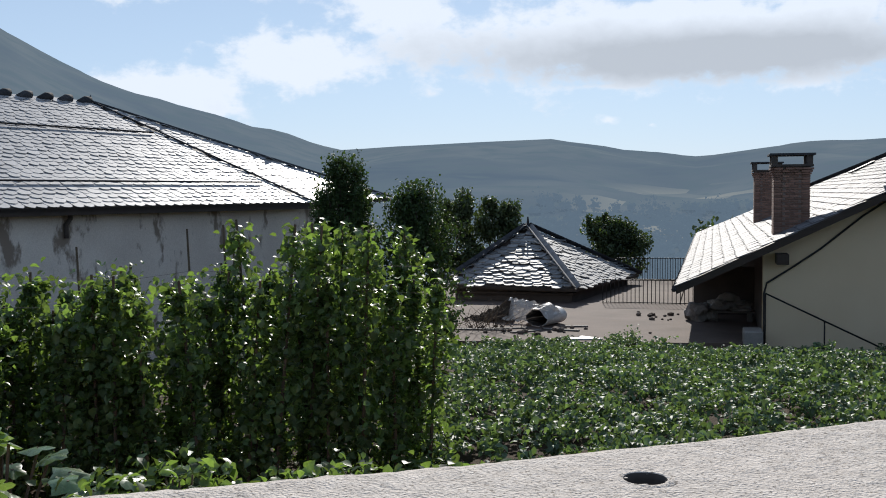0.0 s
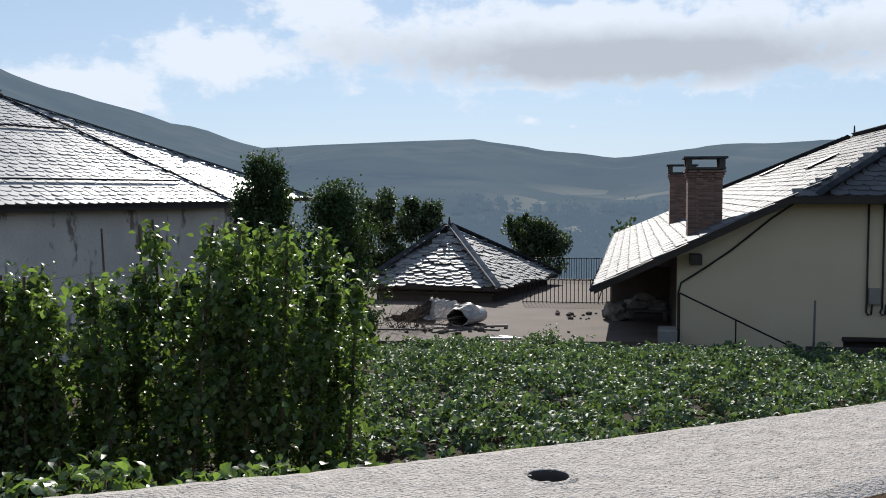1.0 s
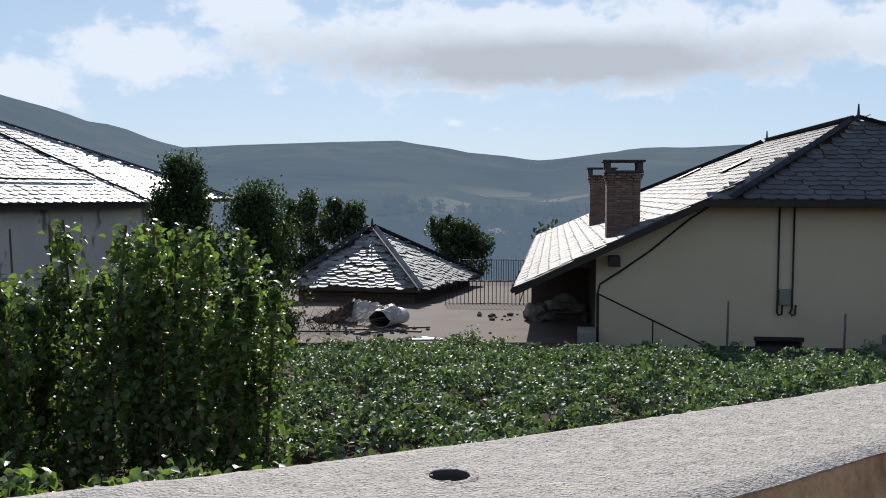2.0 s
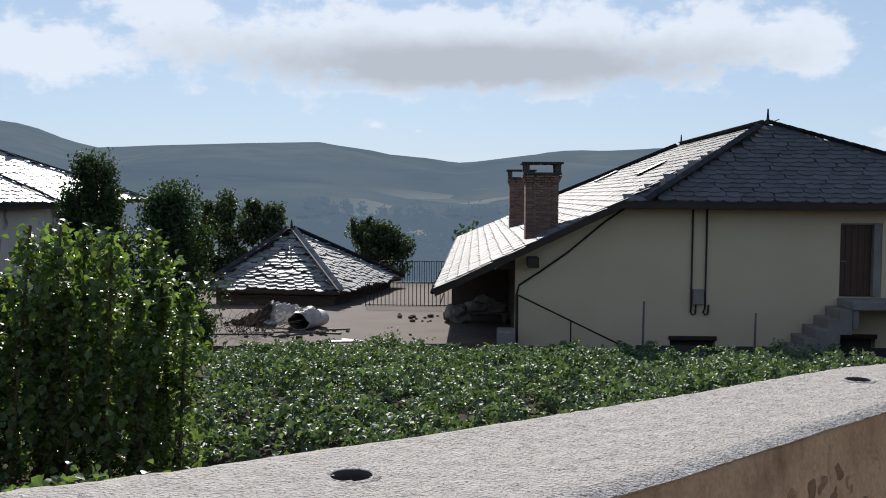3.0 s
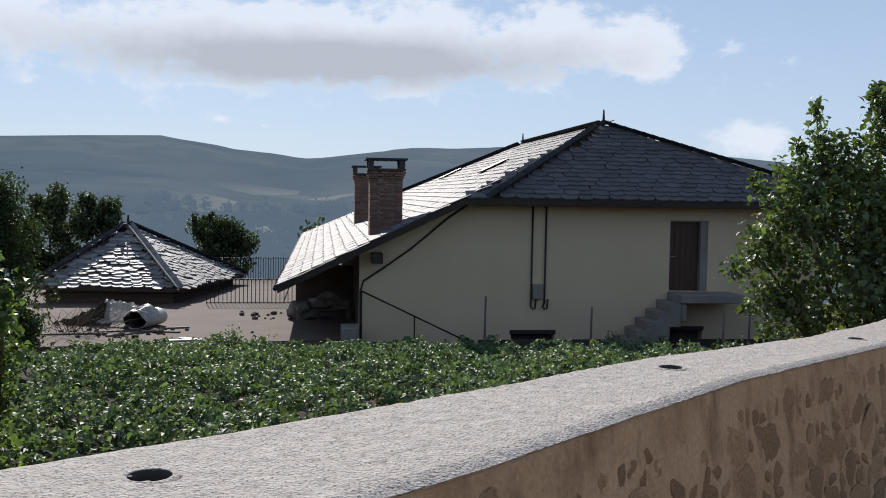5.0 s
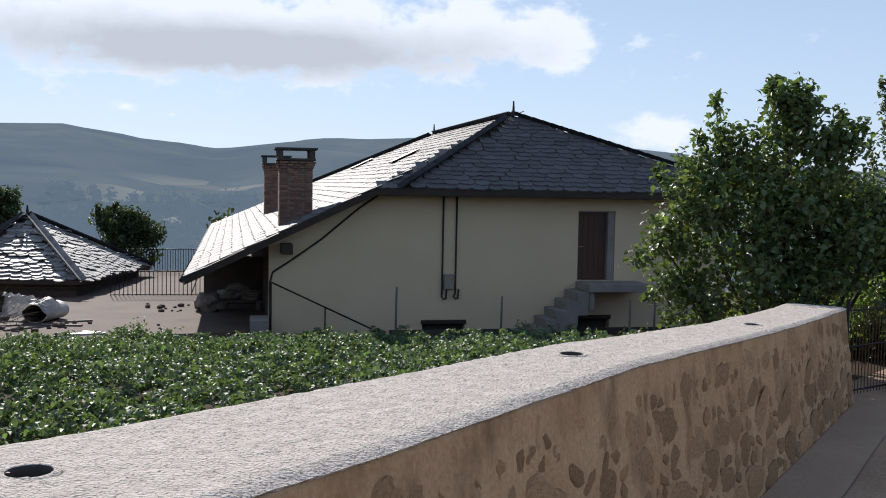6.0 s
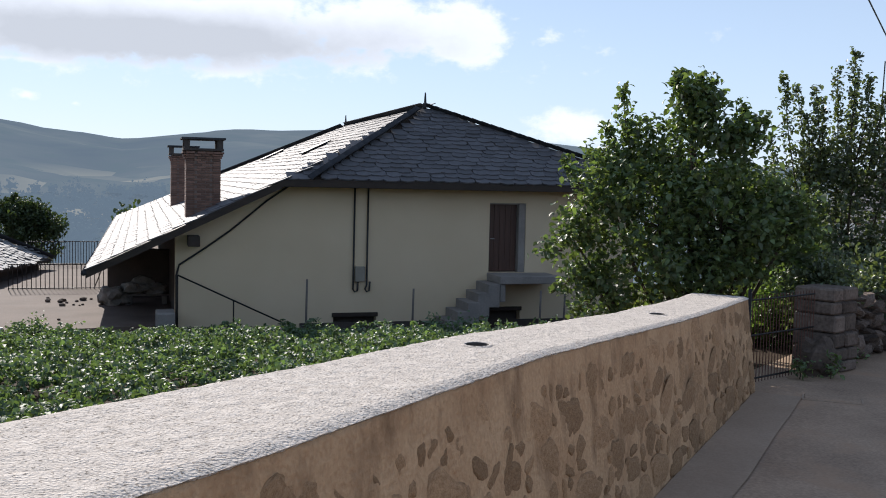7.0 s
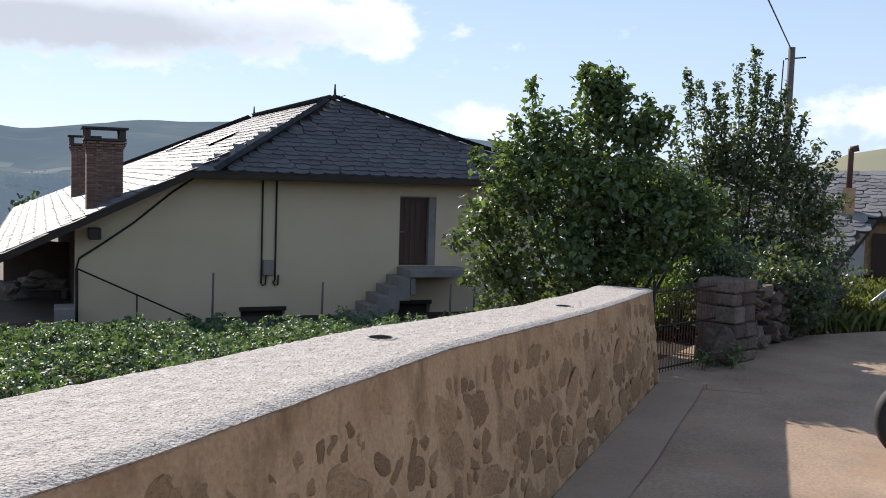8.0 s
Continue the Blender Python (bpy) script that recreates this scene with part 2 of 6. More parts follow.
LEAF_PLUM = mat("plum_leaf", (0.075, 0.10, 0.062), (0.135, 0.165, 0.105), 4, 30, 0.42, 0.2, 0.004, vary=0.4, leaf=0.3)
LEAF_DARK = mat("laurel_leaf", (0.03, 0.058, 0.02), (0.065, 0.10, 0.042), 4, 30, 0.6, 0.2, 0.004, spec=0.25, vary=0.35, leaf=0.2)
LEAF_FAR = mat("far_tree_leaf", (0.035, 0.06, 0.025), (0.07, 0.095, 0.04), 2, 10, 0.6, 0.2, 0.01, vary=0.35, leaf=0.2)
GRASS = mat("dry_grass", (0.10, 0.13, 0.04), (0.22, 0.22, 0.09), 4, 30, 0.7, 0.0, 0.0, vary=0.3, leaf=0.25)


# ---- building helpers ----
def mesh_from(verts, faces, material, smooth=False):
    me = bpy.data.meshes.new("mesh")
    me.from_pydata([tuple(v) for v in verts], [], faces)
    me.materials.append(material)
    if smooth:
        me.shade_smooth()
    return me


def thing(name, label, category, at=(0, 0, 0), rz=0.0, group="", kind=""):
    """An empty at a thing's base, to parent its parts."""
    ob = new(name)
    ob.matrix_world = pose(*at, 0, 0, rz)
    return tagged(ob, label, category, group, kind)


def part(name, data, parent=None, label="", at=None, kind=""):
    """A mesh as one part under a thing or part; at: its pose there."""
    ob = new(name, data)
    if parent is not None:
        ob.parent = parent
    if at is not None:
        ob.matrix_basis = at
    return tagged(ob, label, kind=kind)


def box_data(x0, y0, z0, x1, y1, z1, material, bevel=0.0):
    bm = bmesh.new()
    bmesh.ops.create_cube(bm, size=1, matrix=Matrix.Translation(((x0 + x1) / 2, (y0 + y1) / 2, (z0 + z1) / 2)) @ Matrix.Diagonal((x1 - x0, y1 - y0, z1 - z0, 1)))
    if bevel:
        bmesh.ops.bevel(bm, geom=bm.edges[:], offset=bevel, segments=1, affect="EDGES")
    return bm_data(bm, material)


def bm_data(bm, material, smooth=False):
    me = bpy.data.meshes.new("mesh")
    bmesh.ops.recalc_face_normals(bm, faces=bm.faces[:])
    bm.to_mesh(me)
    bm.free()
    me.materials.append(material)
    if smooth:
        me.shade_smooth()
    return me


def tube_data(points, radius, material, sides=8, taper=1.0):
    """A round bar along points; taper: its end radius over its first."""
    pts = [Vector(p) for p in points]
    verts, faces = [], []
    for i, p in enumerate(pts):
        d = (pts[min(i + 1, len(pts) - 1)] - pts[max(i - 1, 0)]).normalized()
        s = d.cross(Vector((0, 0, 1)) if abs(d.z) < 0.9 else Vector((0, 1, 0))).normalized()
        u = s.cross(d)
        r = radius * (1 + (taper - 1) * i / max(1, len(pts) - 1))
        verts += [p + r * (math.cos(a) * s + math.sin(a) * u) for a in (2 * math.pi * k / sides for k in range(sides))]
    for i in range(len(pts) - 1):
        faces += [(i * sides + k, i * sides + (k + 1) % sides, (i + 1) * sides + (k + 1) % sides, (i + 1) * sides + k) for k in range(sides)]
    faces += [tuple(reversed(range(sides))), tuple(range(len(verts) - sides, len(verts)))]
    return mesh_from(verts, faces, material, smooth=sides > 6)


def prism_data(outline, z0, z1, material):
    """An upright solid over a plan outline given counter-clockwise; z1 may be a list of heights."""
    n = len(outline)
    tops = z1 if isinstance(z1, (list, tuple)) else [z1] * n
    verts = [(x, y, z0) for x, y in outline] + [(x, y, z) for (x, y), z in zip(outline, tops)]
    faces = [(i, (i + 1) % n, n + (i + 1) % n, n + i) for i in range(n)] + [tuple(reversed(range(n))), tuple(range(n, 2 * n))]
    return mesh_from(verts, faces, material)


def sheet_data(corners, thick, material):
    """A flat slab through 3D corners, its thickness downwards."""
    n = len(corners)
    verts = [Vector(c) for c in corners] + [Vector(c) - Vector((0, 0, thick)) for c in corners]
    faces = [tuple(range(n)), tuple(reversed(range(n, 2 * n)))] + [(i, n + i, n + (i + 1) % n, (i + 1) % n) for i in range(n)]
    bm = bmesh.new()
    vs = [bm.verts.new(v) for v in verts]
    for f in faces:
        bm.faces.new([vs[i] for i in f])
    return bm_data(bm, material)


def stone_data(rng, sx, sy, sz, material, rough=0.18, sub=2):
    """A lumpy stone of about the given half sizes."""
    bm = bmesh.new()
    bmesh.ops.create_icosphere(bm, subdivisions=sub, radius=1)
    off = Vector((rng.random() * 50, rng.random() * 50, rng.random() * 50))
    for v in bm.verts:
        k = 1 + rough * 2.2 * noise.noise(v.co * 1.3 + off) + rough * noise.noise(v.co * 3 + off)
        c = v.co * k
        sq = lambda q: math.copysign(abs(q) ** 0.8, q)
        v.co = Vector((sq(c.x) * sx, sq(c.y) * sy, sq(c.z) * sz))
    return bm_data(bm, material, smooth=False)


def leaves_data(centres, size, material, rng, shape=0.62, droop=0.25, up=0.5, spread=0.35, stand=None):
    """Many folded leaves as one mesh. centres: N x 3; up: how far their faces turn to the sky."""
    n = len(centres)
    c = np.asarray(centres, float)
    l = size * (1 + spread * (rng.random(n) * 2 - 1))
    yaw = rng.random(n) * 2 * np.pi
    tilt = (1 - up) * rng.normal(0, 1.0, n) - 0.25
    roll = (1 - up) * rng.normal(0, 0.9, n)
    if stand is not None:
        tilt, roll = stand + rng.normal(0, 0.28, n), rng.normal(0, 0.2, n)
    tmpl = np.array([(0, -0.5, 0), (-0.5 * shape, -0.18, 0.10), (-0.42 * shape, 0.2, 0.05), (0, 0.55, -droop), (0.42 * shape, 0.2, 0.05), (0.5 * shape, -0.18, 0.10), (0, -0.1, 0.0)])
    ca, sa, cb, sb, cc, sc = np.cos(roll), np.sin(roll), np.cos(tilt), np.sin(tilt), np.cos(yaw), np.sin(yaw)
    p = tmpl[None] * l[:, None, None]
    x, y, z = p[..., 0], p[..., 1], p[..., 2]
    x, z = x * ca[:, None] + z * sa[:, None], -x * sa[:, None] + z * ca[:, None]
    y, z = y * cb[:, None] - z * sb[:, None], y * sb[:, None] + z * cb[:, None]
    x, y = x * cc[:, None] - y * sc[:, None], x * sc[:, None] + y * cc[:, None]
    v = np.stack([x, y, z], -1) + c[:, None]
    f = np.array([(0, 6, 1), (1, 6, 2), (2, 6, 3), (6, 0, 5), (6, 5, 4), (6, 4, 3)])
    f = (f[None] + 7 * np.arange(n)[:, None, None]).reshape(-1, 3)
    me = bpy.data.meshes.new("leaves")
    me.vertices.add(7 * n)
    me.vertices.foreach_set("co", v.reshape(-1).astype(np.float32))
    me.loops.add(f.size)
    me.loops.foreach_set("vertex_index", f.reshape(-1).astype(np.int32))
    me.polygons.add(len(f))
    me.polygons.foreach_set("loop_start", np.arange(0, f.size, 3, dtype=np.int32))
    me.update(calc_edges=True)
    me.materials.append(material)
    return me


def joined_tubes(lines, material, sides=5):
    """Several tapering bars (points, radius, taper) in one mesh: the limbs of one tree."""
    verts, faces = [], []
    for points, radius, taper in lines:
        me = tube_data(points, radius, material, sides, taper)
        base = len(verts)
        verts += [v.co.copy() for v in me.vertices]
        faces += [tuple(base + i for i in p.vertices) for p in me.polygons]
        bpy.data.meshes.remove(me)
    return mesh_from(verts, faces, material, smooth=True)


# ---- slate roofs ----
def slate_outline(w, h, rnd):
    """Lower edge rounded; x along the eave, y up the slope."""
    a = [(-w / 2, h), (-w / 2, h * 0.30 * rnd), (-w * 0.36, h * 0.10 * rnd), (-w * 0.12, 0.0), (w * 0.14, 0.0), (w * 0.38, h * 0.11 * rnd), (w / 2, h * 0.32 * rnd), (w / 2, h)]
    return a


def slate_data(w, h, rnd, thick, material, rng=None):
    o = slate_outline(w, h, rnd)
    j = [(x + (rng.uniform(-.02, .02) if rng else 0) * w, y + (rng.uniform(-.05, .05) if rng and y < h * .9 else 0) * h) for x, y in o]
    n = len(j)
    verts = [(x, y, thick * (1 - 0.75 * y / h)) for x, y in j] + [(x, y, thick * (1 - 0.75 * y / h) - thick) for x, y in j]
    faces = [tuple(reversed(range(n)))] + [(i, (i + 1) % n, n + (i + 1) % n, n + i) for i in range(n)]
    return verts, faces


def lay_slates(parent, O, U, V, poly, w, e, material, rng, rnd=1.0, thick=0.012, pieces=300, near=None, jitter=0.04, lay=0.0):
    """Slates over the part of the plane O + u U + v V inside poly; those with near(u, v) least are pieces, the rest one mesh."""
    O, U, V = Vector(O), Vector(U).normalized(), Vector(V).normalized()
    Nn = U.cross(V)
    spots, us, vs = [], [p[0] for p in poly], [p[1] for p in poly]
    k = 0
    v = min(vs) - 0.02
    while v < max(vs):
        u = min(us) + (w / 2 if k % 2 else 0)
        while u < max(us):
            ww = w * rng.uniform(0.86, 1.14)
            if inside(u - w * 0.36, v + e * 0.5, poly) and inside(u + w * 0.36, v + e * 0.5, poly) or inside(u, v + e * 0.5, poly) and rnd > 1:
                spots.append((u, v + rng.uniform(-jitter, jitter) * e * 2, ww / w))
            u += ww * 1.01
        v += e
        k += 1
    protos = []
    for _ in range(6):
        vv, ff = slate_data(w, e * 1.75, rnd, thick, material, rng)
        protos.append((np.array(vv), ff, mesh_from(vv, ff, material)))
    order = sorted(range(len(spots)), key=lambda i: near(*spots[i][:2]) if near else i)
    verts, faces = [], []
    for n, i in enumerate(order):
        u, v, sw = spots[i]
        vv, ff, me = protos[rng.randrange(6)]
        p = O + U * u + V * v + Nn * (0.012 + rng.uniform(0, 0.004))
        tw = rng.uniform(-0.03, 0.03)
        R = Matrix((U, V, Nn)).transposed() @ Matrix.Rotation(tw, 3, "Z") @ Matrix.Rotation(rng.uniform(-0.05 - 1.4 * lay, 0.008 - 0.6 * lay), 3, "X")
        if n < pieces:
            ob = new("slate", me)
            ob.parent = parent
            ob.matrix_basis = Matrix.LocRotScale(p, R.to_quaternion(), (sw, 1, 1))
        else:
            base = len(verts)
            verts += ((vv * (sw, 1, 1)) @ np.array(R.transposed()) + np.array(p)).tolist()
            faces += [tuple(base + q for q in f) for f in ff]
    if faces:
        part("slate_covering", mesh_from(verts, faces, material), parent, kind="stuff")


def inside(x, y, poly):
    c = False
    for i in range(len(poly)):
        (x0, y0), (x1, y1) = poly[i - 1], poly[i]
        if (y0 > y) != (y1 > y) and x < (x1 - x0) * (y - y0) / (y1 - y0) + x0:
            c = not c
    return c


def plane_slates(parent, corners, along, *args, **kw):
    """Slates on a flat roof face with the given 3D corners; the first two corners are its eave, along which they run."""
    A, B = Vector(corners[0]), Vector(corners[1])
    U = (B - A).normalized()
    N0 = None
    for c in corners[2:]:
        N0 = U.cross(Vector(c) - A)
        if N0.length > 1e-3:
            break
    V = N0.normalized().cross(U)
    if V.z < 0:
        V = -V
    if U.cross(V).z < 0:
        U, A = -U, B
    poly = [((Vector(c) - A).dot(U), (Vector(c) - A).dot(V)) for c in corners]
    lay_slates(parent, A, U, V, poly, *args, **kw)


def ridge_caps(parent, a, b, width, step, material, thick=0.03, lift=0.03, name="ridge_cap"):
    """Overlapping flat cap slates along a hip or ridge."""
    a, b = Vector(a), Vector(b)
    d = (b - a)
    n = max(1, int(d.length / step))
    x = d.normalized()
    s = x.cross(Vector((0, 0, 1))).normalized()
    u = s.cross(x)
    if u.z < 0:
        u = -u
    L = step * 1.3
    vv = [(-L / 2, -width / 2, -0.35 * width), (L / 2, -width / 2, -0.35 * width), (L / 2, 0, 0), (-L / 2, 0, 0), (L / 2, width / 2, -0.35 * width), (-L / 2, width / 2, -0.35 * width)]
    vv += [(p[0], p[1], p[2] + thick) for p in vv]
    ff = [(6, 7, 8, 9), (9, 8, 10, 11), (0, 3, 2, 1), (3, 5, 4, 2), (0, 1, 7, 6), (5, 11, 10, 4), (1, 2, 8, 7), (2, 4, 10, 8), (0, 6, 9, 3), (3, 9, 11, 5)]
    me = mesh_from(vv, ff, material)
    for i in range(n):
        p = a + x * (step * (i + 0.5)) + u * lift
        R = Matrix((x, s, u)).transposed() @ Matrix.Rotation(radians(-2.5), 3, "Y")
        part(name, me, parent, at=Matrix.LocRotScale(p, R.to_quaternion(), None))


# ---- terrain ----
H1, WDIR, WNRM = Vector((-0.505, 2.30)), Vector((0.7232, 0.6906)), Vector((-0.6906, 0.7232))
ROAD_Z = -0.14
HILLS = [(-180, 3), (-120, 5), (-70, 9.5), (-55, 10.5), (-45, 10.0), (-38.9, 8.7), (-36.2, 7.23), (-34.2, 6.26), (-29.8, 4.68), (-25.9, 3.77), (-24.6, 3.68), (-23, 3.05),
         (-21.1, 2.5), (-17.9, 2.71), (-13, 2.92), (-9, 3.04), (-5, 2.34), (-0.7, 1.92), (3.6, 2.47), (10, 2.76), (20, 2.6), (34, 1.2), (42, 1.0), (44, 1.88), (46, 2.25), (60, 4), (100, 5), (180, 3)]


def smooth(a, b, x):
    t = min(1, max(0, (x - a) / (b - a)))
    return t * t * (3 - 2 * t)


def garden_z(x, y):
    return -1.46 - 0.105 * max(0, min(y, 27.5) - 15) + 0.25 * smooth(-3, -6, x) * smooth(16, 8, y)


def near_z(x, y):
    r = Vector((x, y)) - H1
    s, n = r.dot(WDIR), r.dot(WNRM)
    g = garden_z(x, y)
    k = smooth(0.05, 0.25, n) if s < 8.2 else smooth(0.3, 5.0, n - 0.15 * (s - 8.2))
    return ROAD_Z - 0.06 + (g - ROAD_Z + 0.06) * k


def hill_el(az):
    return float(np.interp(az, [h[0] for h in HILLS], [h[1] for h in HILLS]))


def terrain_z(x, y):
    d = math.hypot(x, y)
    z = near_z(x, y) if d < 90 else -2.4
    if d > 34:
        away = smooth(-0.3, 0.3, math.cos(math.atan2(x, y) + radians(5)))
        z += (-46 * smooth(34, 420, d)) * away - 2.0 * smooth(34, 60, d)
    if d > 420:
        az = math.degrees(math.atan2(x, y))
        top = math.tan(radians(hill_el(az))) * 2600 + 2
        k = smooth(420, 2600, d)
        z += (top + 48) * (0.45 * min(1, (d - 420) / 2180) + 0.55 * k)
        z += 20 * noise.noise(Vector((x, y, 0)) * 0.0034) * smooth(420, 900, d) * smooth(2600, 2000, d) + 8 * noise.noise(Vector((x, y, 5)) * 0.010) * smooth(420, 900, d) * smooth(2600, 2300, d)
    return z


def build_ground():
    rings = [0.0] + [0.8 * i for i in range(1, 46)] + [40 * 1.085 ** i for i in range(0, 52)]
    rings = [r for r in rings if r < 2600] + [2600, 3000, 3800, 4700]
    seg = 360
    verts, faces = [], []
    for r in rings:
        for k in range(seg):
            a = 2 * math.pi * k / seg
            x, y = r * math.sin(a), r * math.cos(a)
            z = terrain_z(x, y) if r <= 2600 else terrain_z(2600 * math.sin(a), 2600 * math.cos(a)) - (r - 2600) * 0.12
            verts.append((x, y, z))
    for i in range(len(rings) - 1):
        for k in range(seg):
            faces.append((i * seg + k, i * seg + (k + 1) % seg, (i + 1) * seg + (k + 1) % seg, (i + 1) * seg + k)[::-1])
    me = mesh_from(verts, faces, SOIL, smooth=True)
    me.materials.append(MEADOW)
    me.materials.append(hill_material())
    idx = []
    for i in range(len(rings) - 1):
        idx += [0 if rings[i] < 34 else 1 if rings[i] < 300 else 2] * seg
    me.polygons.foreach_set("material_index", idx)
    ob = new("ground", me)
    tagged(ob, "garden soil running out to hazy blue-green mountain slopes", "ground", kind="structure")


def hill_material():
    """Distant heath and forest slopes with pale fields; summer haze is added as bluish emission."""
    m = bpy.data.materials.new("distant_hillside")
    m.use_nodes = True
    nt = m.node_tree
    N, L = nt.nodes.new, nt.links.new
    p = nt.nodes["Principled BSDF"]
    tc = N("ShaderNodeTexCoord")
    n1, n2, vo = N("ShaderNodeTexNoise"), N("ShaderNodeTexNoise"), N("ShaderNodeTexVoronoi")
    for n, s in ((n1, 0.0035), (n2, 0.02), (vo, 0.011)):
        L(tc.outputs["Object"], n.inputs["Vector"])
        n.inputs["Scale"].default_value = s
    n1.inputs["Detail"].default_value, n2.inputs["Detail"].default_value = 8, 8
    mix = N("ShaderNodeMix")
    mix.data_type = "RGBA"
    r1 = N("ShaderNodeMapRange")
    L(n1.outputs[0], r1.inputs[0])
    r1.inputs[1].default_value, r1.inputs[2].default_value = 0.35, 0.68
    L(r1.outputs[0], mix.inputs[0])
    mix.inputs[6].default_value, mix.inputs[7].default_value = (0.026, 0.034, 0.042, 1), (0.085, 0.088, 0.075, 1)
    wood = N("ShaderNodeMix")
    wood.data_type = "RGBA"
    r2 = N("ShaderNodeMapRange")
    L(n2.outputs[0], r2.inputs[0])
    r2.inputs[1].default_value, r2.inputs[2].default_value = 0.46, 0.66
    L(r2.outputs[0], wood.inputs[0])
    L(mix.outputs[2], wood.inputs[6])
    wood.inputs[7].default_value = (0.043, 0.055, 0.05, 1)
    # pale fields low down in the valley
    sep, zr = N("ShaderNodeSeparateXYZ"), N("ShaderNodeMapRange")
    L(tc.outputs["Object"], sep.inputs[0])
    L(sep.outputs[2], zr.inputs[0])
    zr.inputs[1].default_value, zr.inputs[2].default_value, zr.inputs[3].default_value, zr.inputs[4].default_value = -6, 14, 1.0, 0.0
    vr = N("ShaderNodeMapRange")
    sc = N("ShaderNodeSeparateColor")
    L(vo.outputs["Color"], sc.inputs[0])
    L(sc.outputs[0], vr.inputs[0])
    vr.inputs[1].default_value, vr.inputs[2].default_value = 0.58, 0.66
    mm, side, sr, dale = N("ShaderNodeMath"), N("ShaderNodeMath"), N("ShaderNodeMapRange"), N("ShaderNodeMath")
    side.operation, dale.operation, mm.operation = "DIVIDE", "MULTIPLY", "MULTIPLY"
    L(sep.outputs[0], side.inputs[0])      # the open fields lie up the middle of the dale only
    L(sep.outputs[1], side.inputs[1])
    L(side.outputs[0], sr.inputs[0])
    sr.inputs[1].default_value, sr.inputs[2].default_value = -0.16, -0.09
    L(sr.outputs[0], dale.inputs[0])
    L(zr.outputs[0], dale.inputs[1])
    L(dale.outputs[0], mm.inputs[0])
    L(vr.outputs[0], mm.inputs[1])
    fld = N("ShaderNodeMix")
    fld.data_type = "RGBA"
    L(mm.outputs[0], fld.inputs[0])
    L(wood.outputs[2], fld.inputs[6])
    fld.inputs[7].default_value = (0.17, 0.155, 0.115, 1)
    mead, er = N("ShaderNodeMix"), N("ShaderNodeMapRange")     # dry meadow on the eastern slope
    mead.data_type = "RGBA"
    L(side.outputs[0], er.inputs[0])
    er.inputs[1].default_value, er.inputs[2].default_value = 0.82, 0.95
    L(er.outputs[0], mead.inputs[0])
    L(fld.outputs[2], mead.inputs[6])
    mead.inputs[7].default_value = (0.20, 0.165, 0.06, 1)
    L(mead.outputs[2], p.inputs["Base Color"])
    p.inputs["Roughness"].default_value, p.inputs["Specular IOR Level"].default_value = 1.0, 0.0
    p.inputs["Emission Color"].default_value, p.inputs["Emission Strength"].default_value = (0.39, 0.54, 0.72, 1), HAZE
    return m


# Strength of the blue emission that stands in for haze
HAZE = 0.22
build_ground()


# ---- garden wall along the road ----
def interp(table, s):
    return float(np.interp(s, [p[0] for p in table], [p[1] for p in table]))


NEAR = [(-7, -0.64), (-3, -0.61), (-1, -0.57), (0.35, -0.495), (0.9, -0.475), (2.2, -0.38), (3.5, -0.29), (5, -0.21), (6.67, -0.13), (8.2, -0.05)]
FAR = [(-7, 0.70), (-3, 0.60), (-1.44, 0.52), (-0.5, 0.39), (0, 0.345), (0.57, 0.30), (1.26, 0.275), (2, 0.265), (3, 0.295), (5.34, 0.345), (7.4, 0.44), (8.2, 0.52)]
TOPZ = [(-7, 1.27), (-3, 1.165), (0, 1.078), (1.4, 1.04), (2.8, 0.995), (4.2, 0.91), (5.6, 0.828), (7, 0.77), (8.3, 0.725)]
HOLES = [(0.0, 0.0), (2.8, 0.0), (5.7, 0.05)]     # along and across


def wall_point(s, n, z):
    q = H1 + WDIR * s + WNRM * n
    return (q.x, q.y, z)


def pebble(material, size, depth):
    """Adds a relief of close-set grains of the given size to a material."""
    nt = material.node_tree
    tc, vo, bp = nt.nodes.new("ShaderNodeTexCoord"), nt.nodes.new("ShaderNodeTexVoronoi"), nt.nodes.new("ShaderNodeBump")
    p = nt.nodes["Principled BSDF"]
    nt.links.new(tc.outputs["Object"], vo.inputs["Vector"])
    vo.inputs["Scale"].default_value, vo.inputs["Randomness"].default_value = 1 / size, 1.0
    nt.links.new(vo.outputs["Distance"], bp.inputs["Height"])
    bp.invert = True
    bp.inputs["Strength"].default_value, bp.inputs["Distance"].default_value = 1.0, depth
    nt.links.new(p.inputs["Normal"].links[0].from_socket, bp.inputs["Normal"])
    nt.links.new(bp.outputs[0], p.inputs["Normal"])


